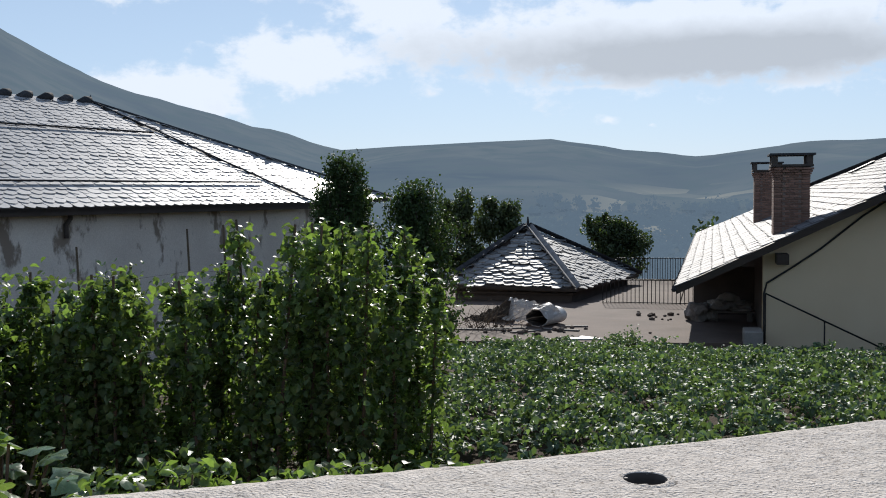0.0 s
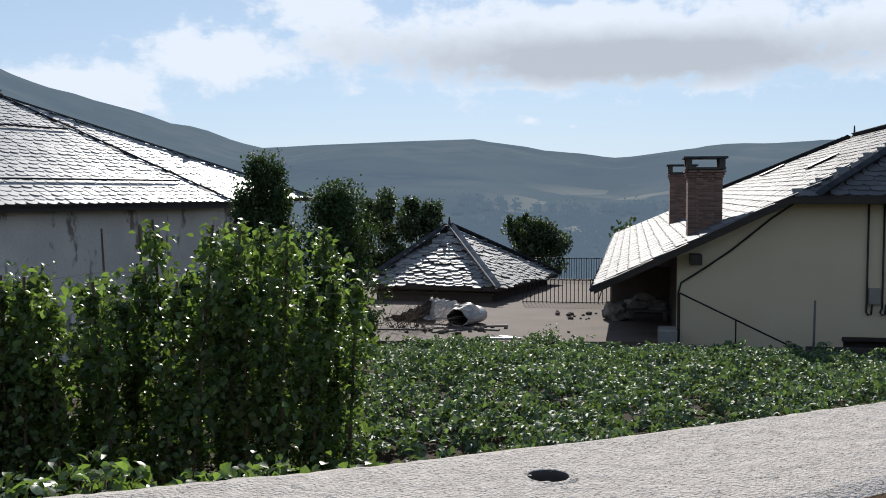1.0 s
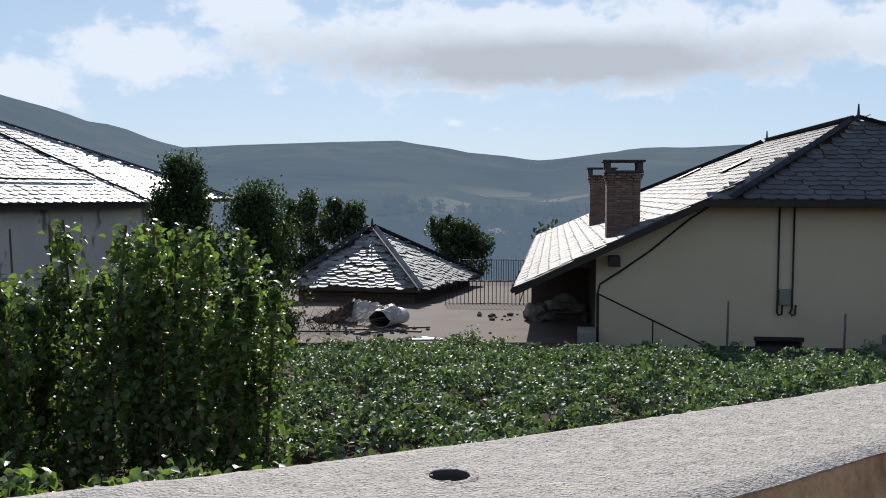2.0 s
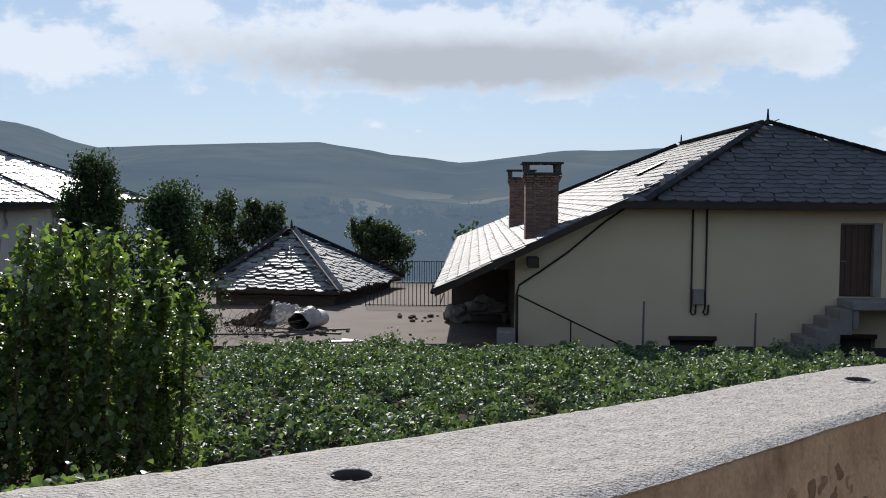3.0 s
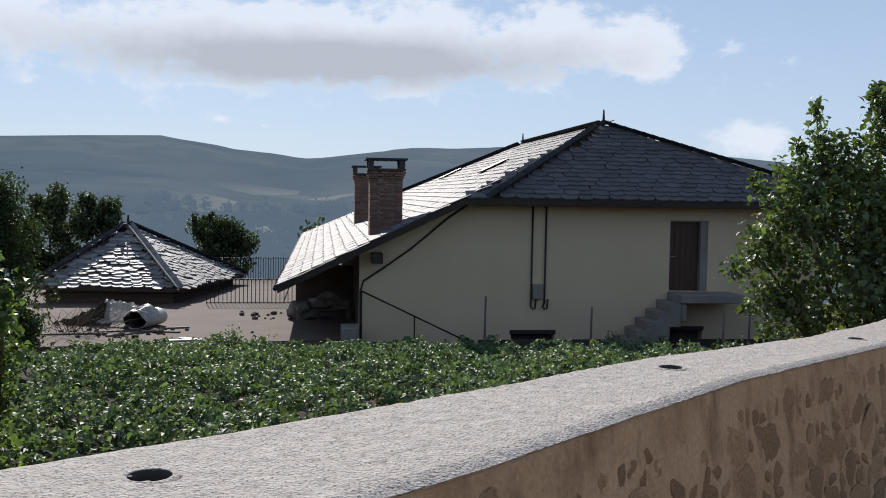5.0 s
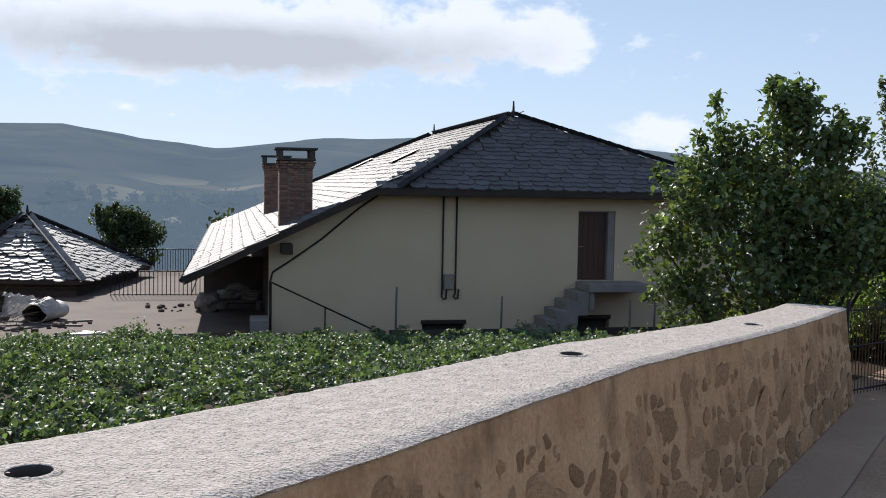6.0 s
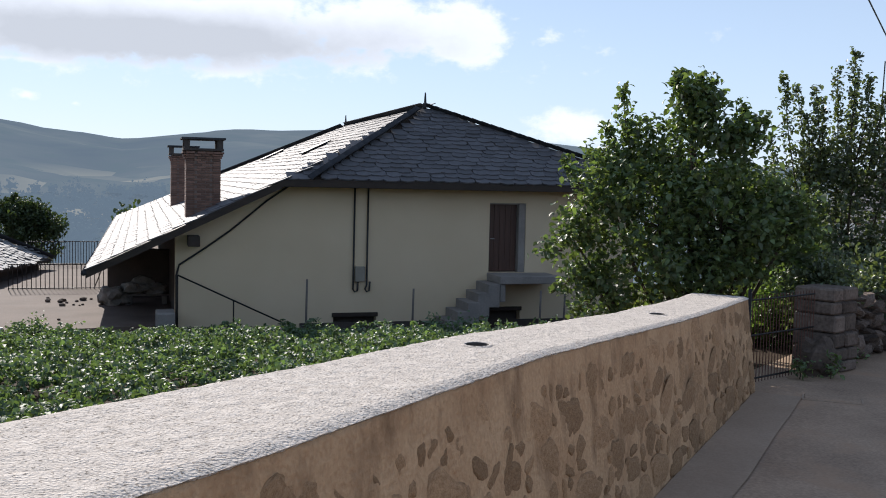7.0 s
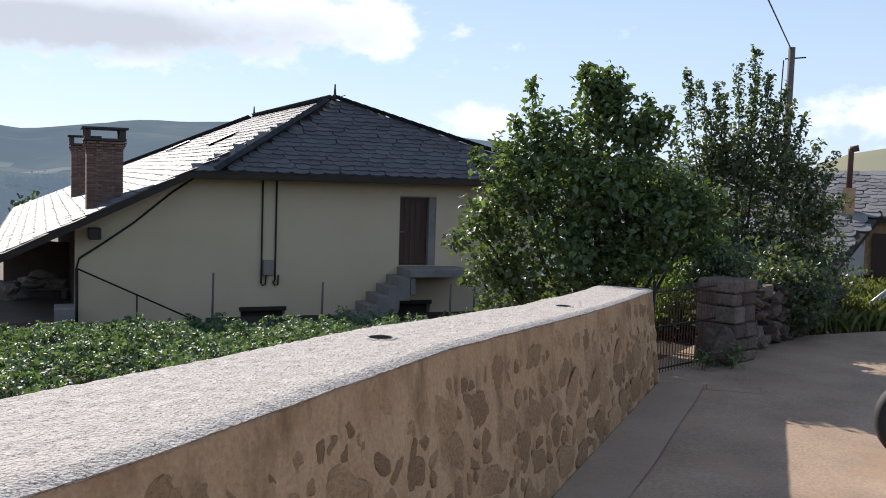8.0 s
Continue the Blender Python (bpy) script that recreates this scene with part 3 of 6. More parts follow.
def build_garden_wall():
    wall = thing("garden_wall", "low rubble stone garden wall with rough pale concrete coping", "wall", kind="structure")
    s0, s1, ds, m = -9.0, 8.2, 0.03, 26
    ns = int((s1 - s0) / ds) + 1
    verts, faces = [], []
    for i in range(ns):
        s = s0 + (s1 - s0) * i / (ns - 1)
        a, b, z = interp(NEAR, s), interp(FAR, s), interp(TOPZ, s)
        a += 0.012 * noise.noise(Vector((s * 2.2, 1, 0))) + 0.006 * noise.noise(Vector((s * 9, 4, 0)))
        b += 0.012 * noise.noise(Vector((s * 1.7, 9, 0))) + 0.007 * noise.noise(Vector((s * 8, 7, 0)))
        row = [wall_point(s, a + 0.03, z - 0.035), wall_point(s, a + 0.006 + 0.006 * noise.noise(Vector((s * 30, 3, 0))), z - 0.022 - 0.008 * noise.noise(Vector((s * 25, 8, 0))))]
        for k in range(m):
            t = k / (m - 1)
            edge = 0.016 * (smooth(0.07, 0, t) + smooth(0.93, 1, t))
            h = 0.004 * noise.noise(Vector((s * 2, t * 2, 2))) + 0.003 * noise.noise(Vector((s * 14, t * 10, 5))) + 0.0035 * noise.noise(Vector((s * 33, t * 24, 8)))
            row.append(wall_point(s, a + (b - a) * t, z - edge + h))
        row += [wall_point(s, b + 0.004, z - 0.035), wall_point(s, b - 0.03, z - 0.10)]
        verts += row
    w = m + 4
    gone = set()
    for hs, hn in HOLES:
        for i in range(ns - 1):
            s = s0 + (s1 - s0) * (i + 0.5) / (ns - 1)
            a, b = interp(NEAR, s), interp(FAR, s)
            for k in range(2, w - 3):
                n = a + (b - a) * (k - 2 + 0.5) / (m - 1)
                if math.hypot(s - hs, n - hn) < 0.058:
                    gone.add((i, k))
    for i in range(ns - 1):
        faces += [(i * w + k, (i + 1) * w + k, (i + 1) * w + k + 1, i * w + k + 1) for k in range(w - 1) if (i, k) not in gone]
    faces += [tuple(reversed(range((ns - 1) * w, ns * w))), tuple(range(w))]
    pebble(COPING, 0.011, 0.0035)
    part("coping", mesh_from(verts, faces, COPING), wall, "rough pale concrete coping with round drain holes")
    # drain sleeves
    for hs, hn in HOLES:
        z = interp(TOPZ, hs)
        n = 28
        prof = [(0.075, 0.0), (0.064, 0.006), (0.055, 0.004), (0.052, -0.012), (0.052, -0.30), (0.0, -0.30)]
        vv, ff = [], []
        for r, h in prof:
            vv += [wall_point(hs + r * math.cos(q), hn + r * math.sin(q), z + h) for q in (2 * math.pi * k / n for k in range(n))]
        for j in range(len(prof) - 1):
            ff += [(j * n + k, j * n + (k + 1) % n, (j + 1) * n + (k + 1) % n, (j + 1) * n + k)[::-1] for k in range(n)]
        me = mesh_from(vv, ff, COPING, smooth=True)
        # Inner faces get a near-black colour as the hole's shade
        me.materials.append(PLINTH_SHADE)
        me.polygons.foreach_set("material_index", [0] * (2 * n) + [1] * ((len(prof) - 3) * n))
        part("drain_sleeve", me, wall, "round hole sleeve, inside coloured dark for shade")
    # body with battered road face
    verts, faces, prof = [], [], 64
    ns2 = 760
    for i in range(ns2):
        s = s0 + (s1 - s0) * i / (ns2 - 1)
        a, b, z = interp(NEAR, s), interp(FAR, s), interp(TOPZ, s)
        for k in range(prof):
            t = k / (prof - 1)
            hh = ROAD_Z - 0.1 + (z - 0.024 - ROAD_Z + 0.1) * t
            bump = 0.005 * noise.noise(Vector((s * 3.5, hh * 3.5, 1))) + 0.005 * noise.noise(Vector((s * 11, hh * 11, 4))) + 0.005 * noise.noise(Vector((s * 30, hh * 30, 7)))
            verts.append(wall_point(s, a + 0.008 - 0.11 * (1 - t) + bump * (1 - 0.8 * smooth(0.9, 1, t)), hh))
        verts += [wall_point(s, a + 0.10, z - 0.03), wall_point(s, a + 0.12, z - 0.34), wall_point(s, b - 0.06, z - 0.34), wall_point(s, b - 0.03, z - 0.09), wall_point(s, b + 0.05, -1.7)]
    w = prof + 5
    for i in range(ns2 - 1):
        faces += [(i * w + k, (i + 1) * w + k, (i + 1) * w + k + 1, i * w + k + 1) for k in range(w - 1)]
    faces += [tuple(range((ns2 - 1) * w, ns2 * w))]
    part("wall_body", mesh_from(verts, faces, MORTAR, smooth=True), wall, "buff mortar smeared over rubble stone")
    a, b, z = interp(NEAR, s0), interp(FAR, s0), interp(TOPZ, s0) - 0.06
    part("end_face", sheet_data([wall_point(s0 + 0.02, a - 0.10, -0.3), wall_point(s0 + 0.02, a + 0.01, z), wall_point(s0 + 0.02, b - 0.03, z), wall_point(s0 + 0.02, b + 0.05, -1.7)], 0.06, MORTAR), wall, "mortared wall end")
    # stones showing through the mortar
    rng = random.Random(5)
    protos = [stone_data(rng, 1, 1, 1, STONE, 0.2, 3) for _ in range(14)]
    for me in protos:
        me.shade_smooth()
    done, tries = [], 0
    while len(done) < 290 and tries < 14000:
        tries += 1
        s, t = rng.uniform(0.3, 8.1), rng.uniform(0.02, 0.93)
        big = len(done) < 70 or rng.random() < 0.25
        rx, rz = (rng.uniform(0.10, 0.21), rng.uniform(0.07, 0.135)) if big else (rng.uniform(0.025, 0.085), rng.uniform(0.022, 0.065))
        z = ROAD_Z + (interp(TOPZ, s) - 0.09 - ROAD_Z) * t
        if any(abs(s - q[0]) < (rx + q[2]) * 0.86 and abs(z - q[1]) < (rz + q[3]) * 0.86 for q in done):
            continue
        done.append((s, z, rx, rz))
        n = interp(NEAR, s) + 0.008 - 0.11 * (1 - t) + 0.012 + rng.uniform(-0.004, 0.004)
        ang = math.atan2(WDIR.y, WDIR.x)
        mtx = Matrix.Translation(wall_point(s, n, z)) @ Matrix.Rotation(ang, 4, "Z") @ Matrix.Rotation(rng.gauss(0.1, 0.55), 4, "Y") @ Matrix.Diagonal((rx, 0.019 + 0.004 * rng.random(), rz, 1))
        part("stone", protos[rng.randrange(14)], wall, at=mtx)


def build_road():
    verts, faces, ns, nn = [], [], 110, 34
    for i in range(ns):
        s = -34 + 62 * i / (ns - 1)
        lim = 0.2 if s < 8.3 else 0.2 - 0.11 * (s - 8.3) - 0.8 * max(0, s - 11.0) + 0.12 * noise.noise(Vector((s * 0.9, 0, 0)))
        for k in range(nn):
            n = lim + (-10 - lim) * (k / (nn - 1)) ** 1.2
            p = wall_point(s, n, 0)
            verts.append((p[0], p[1], ROAD_Z + 0.008 * noise.noise(Vector((p[0], p[1], 0)) * 0.8)))
    for i in range(ns - 1):
        faces += [(i * nn + k, i * nn + k + 1, (i + 1) * nn + k + 1, (i + 1) * nn + k) for k in range(nn - 1)]
    tagged(new("road", mesh_from(verts, faces, ROAD, smooth=True)), "worn beige concrete village lane with reddish dust", "road", kind="structure")
    # darker repair strip at the wall's foot
    st, fc, k = [], [], 60
    for i in range(k):
        s = -4 + 12.1 * i / (k - 1)
        a = interp(NEAR, s) - 0.10
        st += [wall_point(s, a, ROAD_Z + 0.010), wall_point(s, a - 0.42 - 0.03 * noise.noise(Vector((s, 0, 0))), ROAD_Z + 0.012)]
    fc = [(2 * i, 2 * i + 1, 2 * i + 3, 2 * i + 2) for i in range(k - 1)]
    tagged(new("gutter_strip", mesh_from(st, fc, STRIP)), "pale cement strip along the foot of the wall", "pavement", kind="structure")


build_garden_wall()
build_road()


# ---- terrace ----
def build_terrace():
    front = lambda x: 26.25 + 0.15 * x
    n, m, verts = 40, 30, []
    for i in range(n):
        x = -7.4 + 8.3 * i / (n - 1)
        for k in range(m):
            y = front(x) + (35.1 - front(x)) * k / (m - 1)
            xx = x if x > -6 else x - 0.28 * (y - 25.3) * (-6 - x) / 1.4
            verts.append((xx, y, -2.13 + 0.006 * noise.noise(Vector((x, y, 0)) * 1.3)))
    top = len(verts)
    verts += [(v[0], v[1], v[2] - 0.17) for v in verts]
    faces = [(i * m + k, (i + 1) * m + k, (i + 1) * m + k + 1, i * m + k + 1) for i in range(n - 1) for k in range(m - 1)]
    for i in range(n - 1):
        a, b = i * m, (i + 1) * m
        faces.append((a, a + top, b + top, b))
    for k in range(m - 1):
        a, b = (n - 1) * m + k, (n - 1) * m + k + 1
        faces.append((a, a + top, b + top, b))
    tagged(new("terrace", mesh_from(verts, faces, SLAB)), "dusty brown concrete yard slab with a raised edge", "terrace", kind="structure")
    tagged(new("back_yard", prism_data([(-11, 35.15), (-1.5, 35.15), (-1.5, 45.5), (-12.5, 45.5)], -3.2, -2.17, SLAB)), "dusty earth yard beyond the iron railing", "yard", kind="structure")
    tagged(new("porch_floor", prism_data([(-1.45, 35.1), (0.9, 35.1), (0.9, 58), (-1.45, 58)], -3, -2.14, SLAB)), "concrete porch floor in deep shade", "floor", kind="structure")
    tagged(new("terrace_footing", prism_data([(-7.2, 25.5), (0.85, 26.7), (0.85, 35), (-9.6, 35)], -3.6, -2.30, PLINTH_SHADE)), "dark masonry footing below the yard slab", "footing", kind="structure")


build_terrace()
TZ = -2.13


# ---- main house ----
def build_house():
    h = thing("house", "cream rendered house with a low-swept dark slate hip roof", "house", (0.9, 26.97, -2.35))
    inv = Matrix.Translation((-0.9, -26.97, 2.35))

    def put(name, data, label="", parent=None, kind=""):
        data.transform(inv)
        return part(name, data, parent or h, label, kind=kind)
    X0, X1, Y0, Y1, S = 0.9, 14.3, 26.97, 52.0, 0.4826
    ez, ey = 1.66, 26.22
    top = lambda x: -0.69 + S * (x + 1.28) - 0.16
    ridge = [(8.38, 29.57, 3.97), (8.38, 42.0, 3.97)]
    low = [(-1.28, ey, -0.69), (-1.28, 60.0, -0.69)]
    hf, hm, hb, er, eb = (3.60, ey, ez), (4.42, ey, ez + 0.03), (3.60, 52.0, ez), (15.1, ey, ez), (15.1, 52.0, ez)
    # front wall with true openings
    door, win1, win2 = (9.65, -0.87, 10.77, 1.14), (5.13, -2.33, 6.35, -1.97), (9.68, -2.3, 10.66, -1.87)
    xs = sorted({X0, X1, hf[0], door[0], door[2], win1[0], win1[2], win2[0], win2[2]})
    bm = bmesh.new()

    def slab(x0, x1, z0, za, zb, y0=Y0, y1=Y0 + 0.4):
        vs = [bm.verts.new(c) for c in ((x0, y0, z0), (x1, y0, z0), (x1, y0, zb), (x0, y0, za), (x0, y1, z0), (x1, y1, z0), (x1, y1, zb), (x0, y1, za))]
        for f in ((0, 1, 2, 3), (5, 4, 7, 6), (4, 0, 3, 7), (1, 5, 6, 2), (3, 2, 6, 7), (4, 5, 1, 0)):
            bm.faces.new([vs[i] for i in f])
    for a, b in zip(xs, xs[1:]):
        tz = [min(top(q), ez - 0.04) for q in (a, b)]
        holes = sorted((o[1], o[3]) for o in (door, win1, win2) if o[0] <= a and b <= o[2])
        z = -2.9
        for lo, hi in holes:
            slab(a, b, z, lo, lo)
            z = hi
        slab(a, b, z, *tz)
    bmesh.ops.remove_doubles(bm, verts=bm.verts[:], dist=0.001)
    fw = put("front_wall", bm_data(bm, CREAM), "smooth cream render, shaded")
    put("plinth", box_data(4.2, Y0 - 0.03, -2.9, X1 + 0.02, Y0 - 0.002, -2.24, PLINTH_SHADE, 0.0), "dark plinth band")
    # Near-black colour here carries the deep shade under the porch roof
    put("side_wall", prism_data([(X0, Y0 + 0.4), (X0 + 0.4, Y0 + 0.4), (X0 + 0.4, 58), (X0, 58)], -2.9, top(X0), PLINTH_SHADE), "side wall coloured dark for the porch shade")
    put("side_wall", prism_data([(X1 - 0.4, Y0 + 0.4), (X1, Y0 + 0.4), (X1, Y1 - 0.6), (X1 - 0.4, Y1 - 0.6)], -2.9, ez - 0.05, CREAM))
    put("back_wall", prism_data([(X0 + 0.4, Y1 - 1), (X1 - 0.4, Y1 - 1), (X1 - 0.4, Y1 - 0.6), (X0 + 0.4, Y1 - 0.6)], -2.9, 0.2, CREAM))
    # roof: decks and slates
    roof = new("roof")
    roof.parent = h
    faces = {"front_slope": [hm, er, ridge[0]], "hip_slope": [hf, hm, ridge[0]], "left_slope": [low[1], low[0], hf, ridge[0], ridge[1], hb], "right_slope": [er, eb, ridge[1], ridge[0]], "back_slope": [eb, hb, ridge[1]]}
    for n, c in faces.items():
        put(n, sheet_data(c, 0.11, WOOD_DARK), "", roof)
    rng = random.Random(11)
    sh = lambda c: [tuple(inv @ Vector(q)) for q in c]
    plane_slates(roof, sh([hm, er, ridge[0]]), None, 0.42, 0.215, SLATE, rng, rnd=0.6, thick=0.04, pieces=330, jitter=0.05, lay=0.03)
    plane_slates(roof, sh([hf, hm, ridge[0]]), None, 0.30, 0.235, SLATE, rng, rnd=0.3, thick=0.026, pieces=60, jitter=0.02)
    plane_slates(roof, sh([low[0], low[1], hb, ridge[1], ridge[0], hf]), None, 0.42, 0.34, SLATE, rng, rnd=0.3, thick=0.026, pieces=0, jitter=0.02)
    for a, b in ((hm, ridge[0]), (er, ridge[0]), (ridge[0], ridge[1]), (hb, ridge[1])):
        ridge_caps(roof, inv @ Vector(a), inv @ Vector(b), 0.30, 0.3, SLATE_RIDGE, 0.012, 0.035)
    # toothed ridge comb and finials
    for i in range(40):
        y = ridge[0][1] + 0.3 * i
        if y < ridge[1][1]:
            put("ridge_tooth", box_data(8.34, y, 4.02, 8.42, y + 0.16, 4.10, SLATE_RIDGE), "", roof)
    for (x, y, z) in ridge:
        put("finial", tube_data([(x, y, z), (x, y, z + 0.14), (x, y, z + 0.15), (x, y, z + 0.46)], 0.085, SLATE_RIDGE, 6, 0.25), "dark slate finial", roof)
    # fascia and gutter
    put("fascia", box_data(hf[0] - 0.1, ey - 0.03, ez - 0.16, er[0], ey + 0.03, ez - 0.02, WOOD_DARK), "dark eaves board", roof)
    put("verge_board", sheet_data([(low[0][0], ey - 0.035, low[0][2] - 0.03), (hf[0], ey - 0.035, hf[2] - 0.03), (hf[0], ey + 0.03, hf[2] - 0.03), (low[0][0], ey + 0.03, low[0][2] - 0.03)], 0.17, WOOD_DARK), "dark verge board", roof)
    put("soffit", sheet_data([(hf[0], ey, ez - 0.14), (er[0], ey, ez - 0.14), (er[0], Y0, ez - 0.1), (hf[0], Y0, ez - 0.1)], 0.03, WOOD_DARK), "", roof)
    put("gutter", tube_data([(low[0][0] - 0.05, ey - 0.05, -0.76), (low[1][0] - 0.05, 60, -0.76)], 0.07, SLATE_RIDGE, 8), "dark low gutter", roof)
    # purlin ends and porch posts
    put("purlin", box_data(1.2, ey + 0.05, -0.1, 1.5, Y0 + 0.1, 0.17, WOOD_DARK, 0.01), "dark projecting beam end")
    for y in (40.0, 47.0):
        put("porch_post", box_data(-0.95, y, TZ, -0.75, y + 0.2, -0.72, WOOD_DARK, 0.01), "dark timber porch post")
    # Added dark panel stands in for the porch's unlit depth
    put("porch_shade_panel", box_data(-0.95, 32.4, TZ, 0.89, 32.7, -0.62, PLINTH_SHADE), "dark panel added for the deep shade of the porch")
    # roof windows, flush
    for x, y in ((5.75, 34.2), (5.60, 44.8)):
        z = lambda q: -0.69 + S * (q + 1.28) + 0.11
        put("roof_window", sheet_data([(x - 0.45, y - 0.4, z(x - 0.45)), (x + 0.5, y - 0.4, z(x + 0.5)), (x + 0.5, y + 0.5, z(x + 0.5)), (x - 0.45, y + 0.5, z(x - 0.45))], 0.05, IRON), "dark flush roof window", roof)
    # door
    d = put("door", box_data(9.66, Y0 + 0.20, -0.86, 10.55, Y0 + 0.26, 1.12, DOORWOOD, 0.006), "closed dark brown wooden door")
    for i in range(5):
        put("door_board", box_data(9.68 + i * 0.173, Y0 + 0.185, -0.84, 9.68 + i * 0.173 + 0.165, Y0 + 0.2, 1.10, DOORWOOD, 0.004), "", d)
    put("door_handle", tube_data([(9.75, Y0 + 0.18, 0.1), (9.75, Y0 + 0.13, 0.1), (9.85, Y0 + 0.12, 0.1)], 0.012, GALV, 6), "metal handle", d)
    put("door_reveal", box_data(10.56, Y0 + 0.02, -0.865, 10.765, Y0 + 0.3, 1.135, CONC, 0.004), "pale plastered door reveal")
    put("door_lintel", box_data(9.655, Y0 + 0.06, 1.10, 10.56, Y0 + 0.3, 1.138, CONC))
    # cellar openings
    for o in (win1, win2):
        w = put("cellar_window", box_data(o[0] + 0.01, Y0 + 0.26, o[1], o[2] - 0.01, Y0 + 0.30, o[3], PLINTH_SHADE), "dark low cellar opening with wood lintel")
        put("lintel", box_data(o[0] - 0.04, Y0 - 0.04, o[3] - 0.12, o[2] + 0.04, Y0 + 0.2, o[3], WOOD_DARK, 0.01), "dark wood lintel", w)
    # outside stairs to the door
    st = put("landing", box_data(9.60, Y0 - 1.15, -1.10, 11.42, Y0 - 0.004, -0.88, CONC, 0.015), "grey concrete landing slab")
    put("landing_block", box_data(9.64, Y0 - 1.07, -1.60, 9.80, Y0 - 0.005, -1.102, CONC, 0.015), "", st)
    for i in range(5):
        x1 = 9.62 - 0.30 * i
        put("step", box_data(x1 - 0.34, Y0 - 1.10 - 0.006 * i, -1.75 - 0.25 * i, x1, Y0 - 0.005, -1.10 - 0.25 * i, CONC, 0.012), "grey concrete step", st)
    # meter box with two service pipes
    mb = put("meter_box", box_data(5.71, Y0 - 0.14, -1.10, 5.99, Y0 - 0.004, -0.68, GREYBOX, 0.012), "grey electricity meter box")
    for x, xb in ((5.68, 5.66), (6.06, 6.0)):
        put("service_pipe", tube_data([(x, Y0 - 0.05, 1.56), (x - 0.01, Y0 - 0.05, -1.2), (xb + 0.0, Y0 - 0.06, -1.31), (xb + 0.05, Y0 - 0.08, -1.38), (xb + 0.12, Y0 - 0.07, -1.36), (xb + 0.14, Y0 - 0.07, -1.1)], 0.026, CABLE, 8), "black service pipe", mb)
    # cables on the wall
    put("wall_cable", tube_data([(3.85, Y0 - 0.04, 1.50), (3.3, Y0 - 0.04, 1.12), (2.3, Y0 - 0.04, 0.28), (1.6, Y0 - 0.04, -0.22), (1.0, Y0 - 0.04, -0.62), (0.93, Y0 - 0.04, -0.9), (0.94, Y0 - 0.04, -2.3)], 0.028, CABLE, 6), "black cable under the verge")
    # chimneys
    for cx, cy, zt in ((1.70, 28.9, 2.42), (1.62, 40.4, 2.50)):
        build_chimney(h, inv, cx, cy, 0.1, zt)
    return h


def build_chimney(house, inv, cx, cy, zb, zt):
    w, bl, bh = 0.47, 0.235, 0.068
    ch = new("chimney")
    ch.parent = house
    ch.matrix_basis = inv @ Matrix.Translation((cx, cy, 0))
    tagged(ch, "square brick chimney with a flat slab cap")
    part("core", box_data(-w + 0.015, -w + 0.015, zb, w - 0.015, w - 0.015, zt + 0.02, JOINT), ch)
    brick = box_data(-bl / 2 + 0.006, -0.05, 0, bl / 2 - 0.006, 0.05, bh - 0.014, BRICK, 0.004)
    n = int((zt - zb) / bh)
    for k in range(n):
        z = zb + k * bh
        grow = 0.03 * max(0, k - (n - 4))
        for face in range(3):        # front, left, right
            for i in range(4):
                u = -w + bl / 2 + i * bl
                u += (0.06 if k % 2 else -0.06) * (1 if 0 < i < 3 else 0)
                off = -(w - 0.048 + grow)
                if face == 0:
                    m = Matrix.Translation((u, off, z))
                elif face == 1:
                    m = Matrix.Translation((off, u, z)) @ Matrix.Rotation(radians(90), 4, "Z")
                else:
                    m = Matrix.Translation((-off, u, z)) @ Matrix.Rotation(radians(90), 4, "Z")
                part("brick", brick, ch, at=m)
    g = w + 0.06
    part("cap_course", box_data(-g - 0.02, -g - 0.02, zt, g + 0.02, g + 0.02, zt + 0.07, PLINTH_SHADE, 0.01), ch, "dark corbelled top course")
    for sx in (-1, 1):
        for sy in (-1, 1):
            part("cap_pier", box_data(sx * (g - 0.08) - 0.08, sy * (g - 0.08) - 0.08, zt + 0.07, sx * (g - 0.08) + 0.08, sy * (g - 0.08) + 0.08, zt + 0.31, PLINTH_SHADE), ch)
    part("cap_slab", box_data(-g - 0.07, -g - 0.07, zt + 0.31, g + 0.07, g + 0.07, zt + 0.37, SLATE_RIDGE, 0.01), ch, "dark slab cap")


build_house()


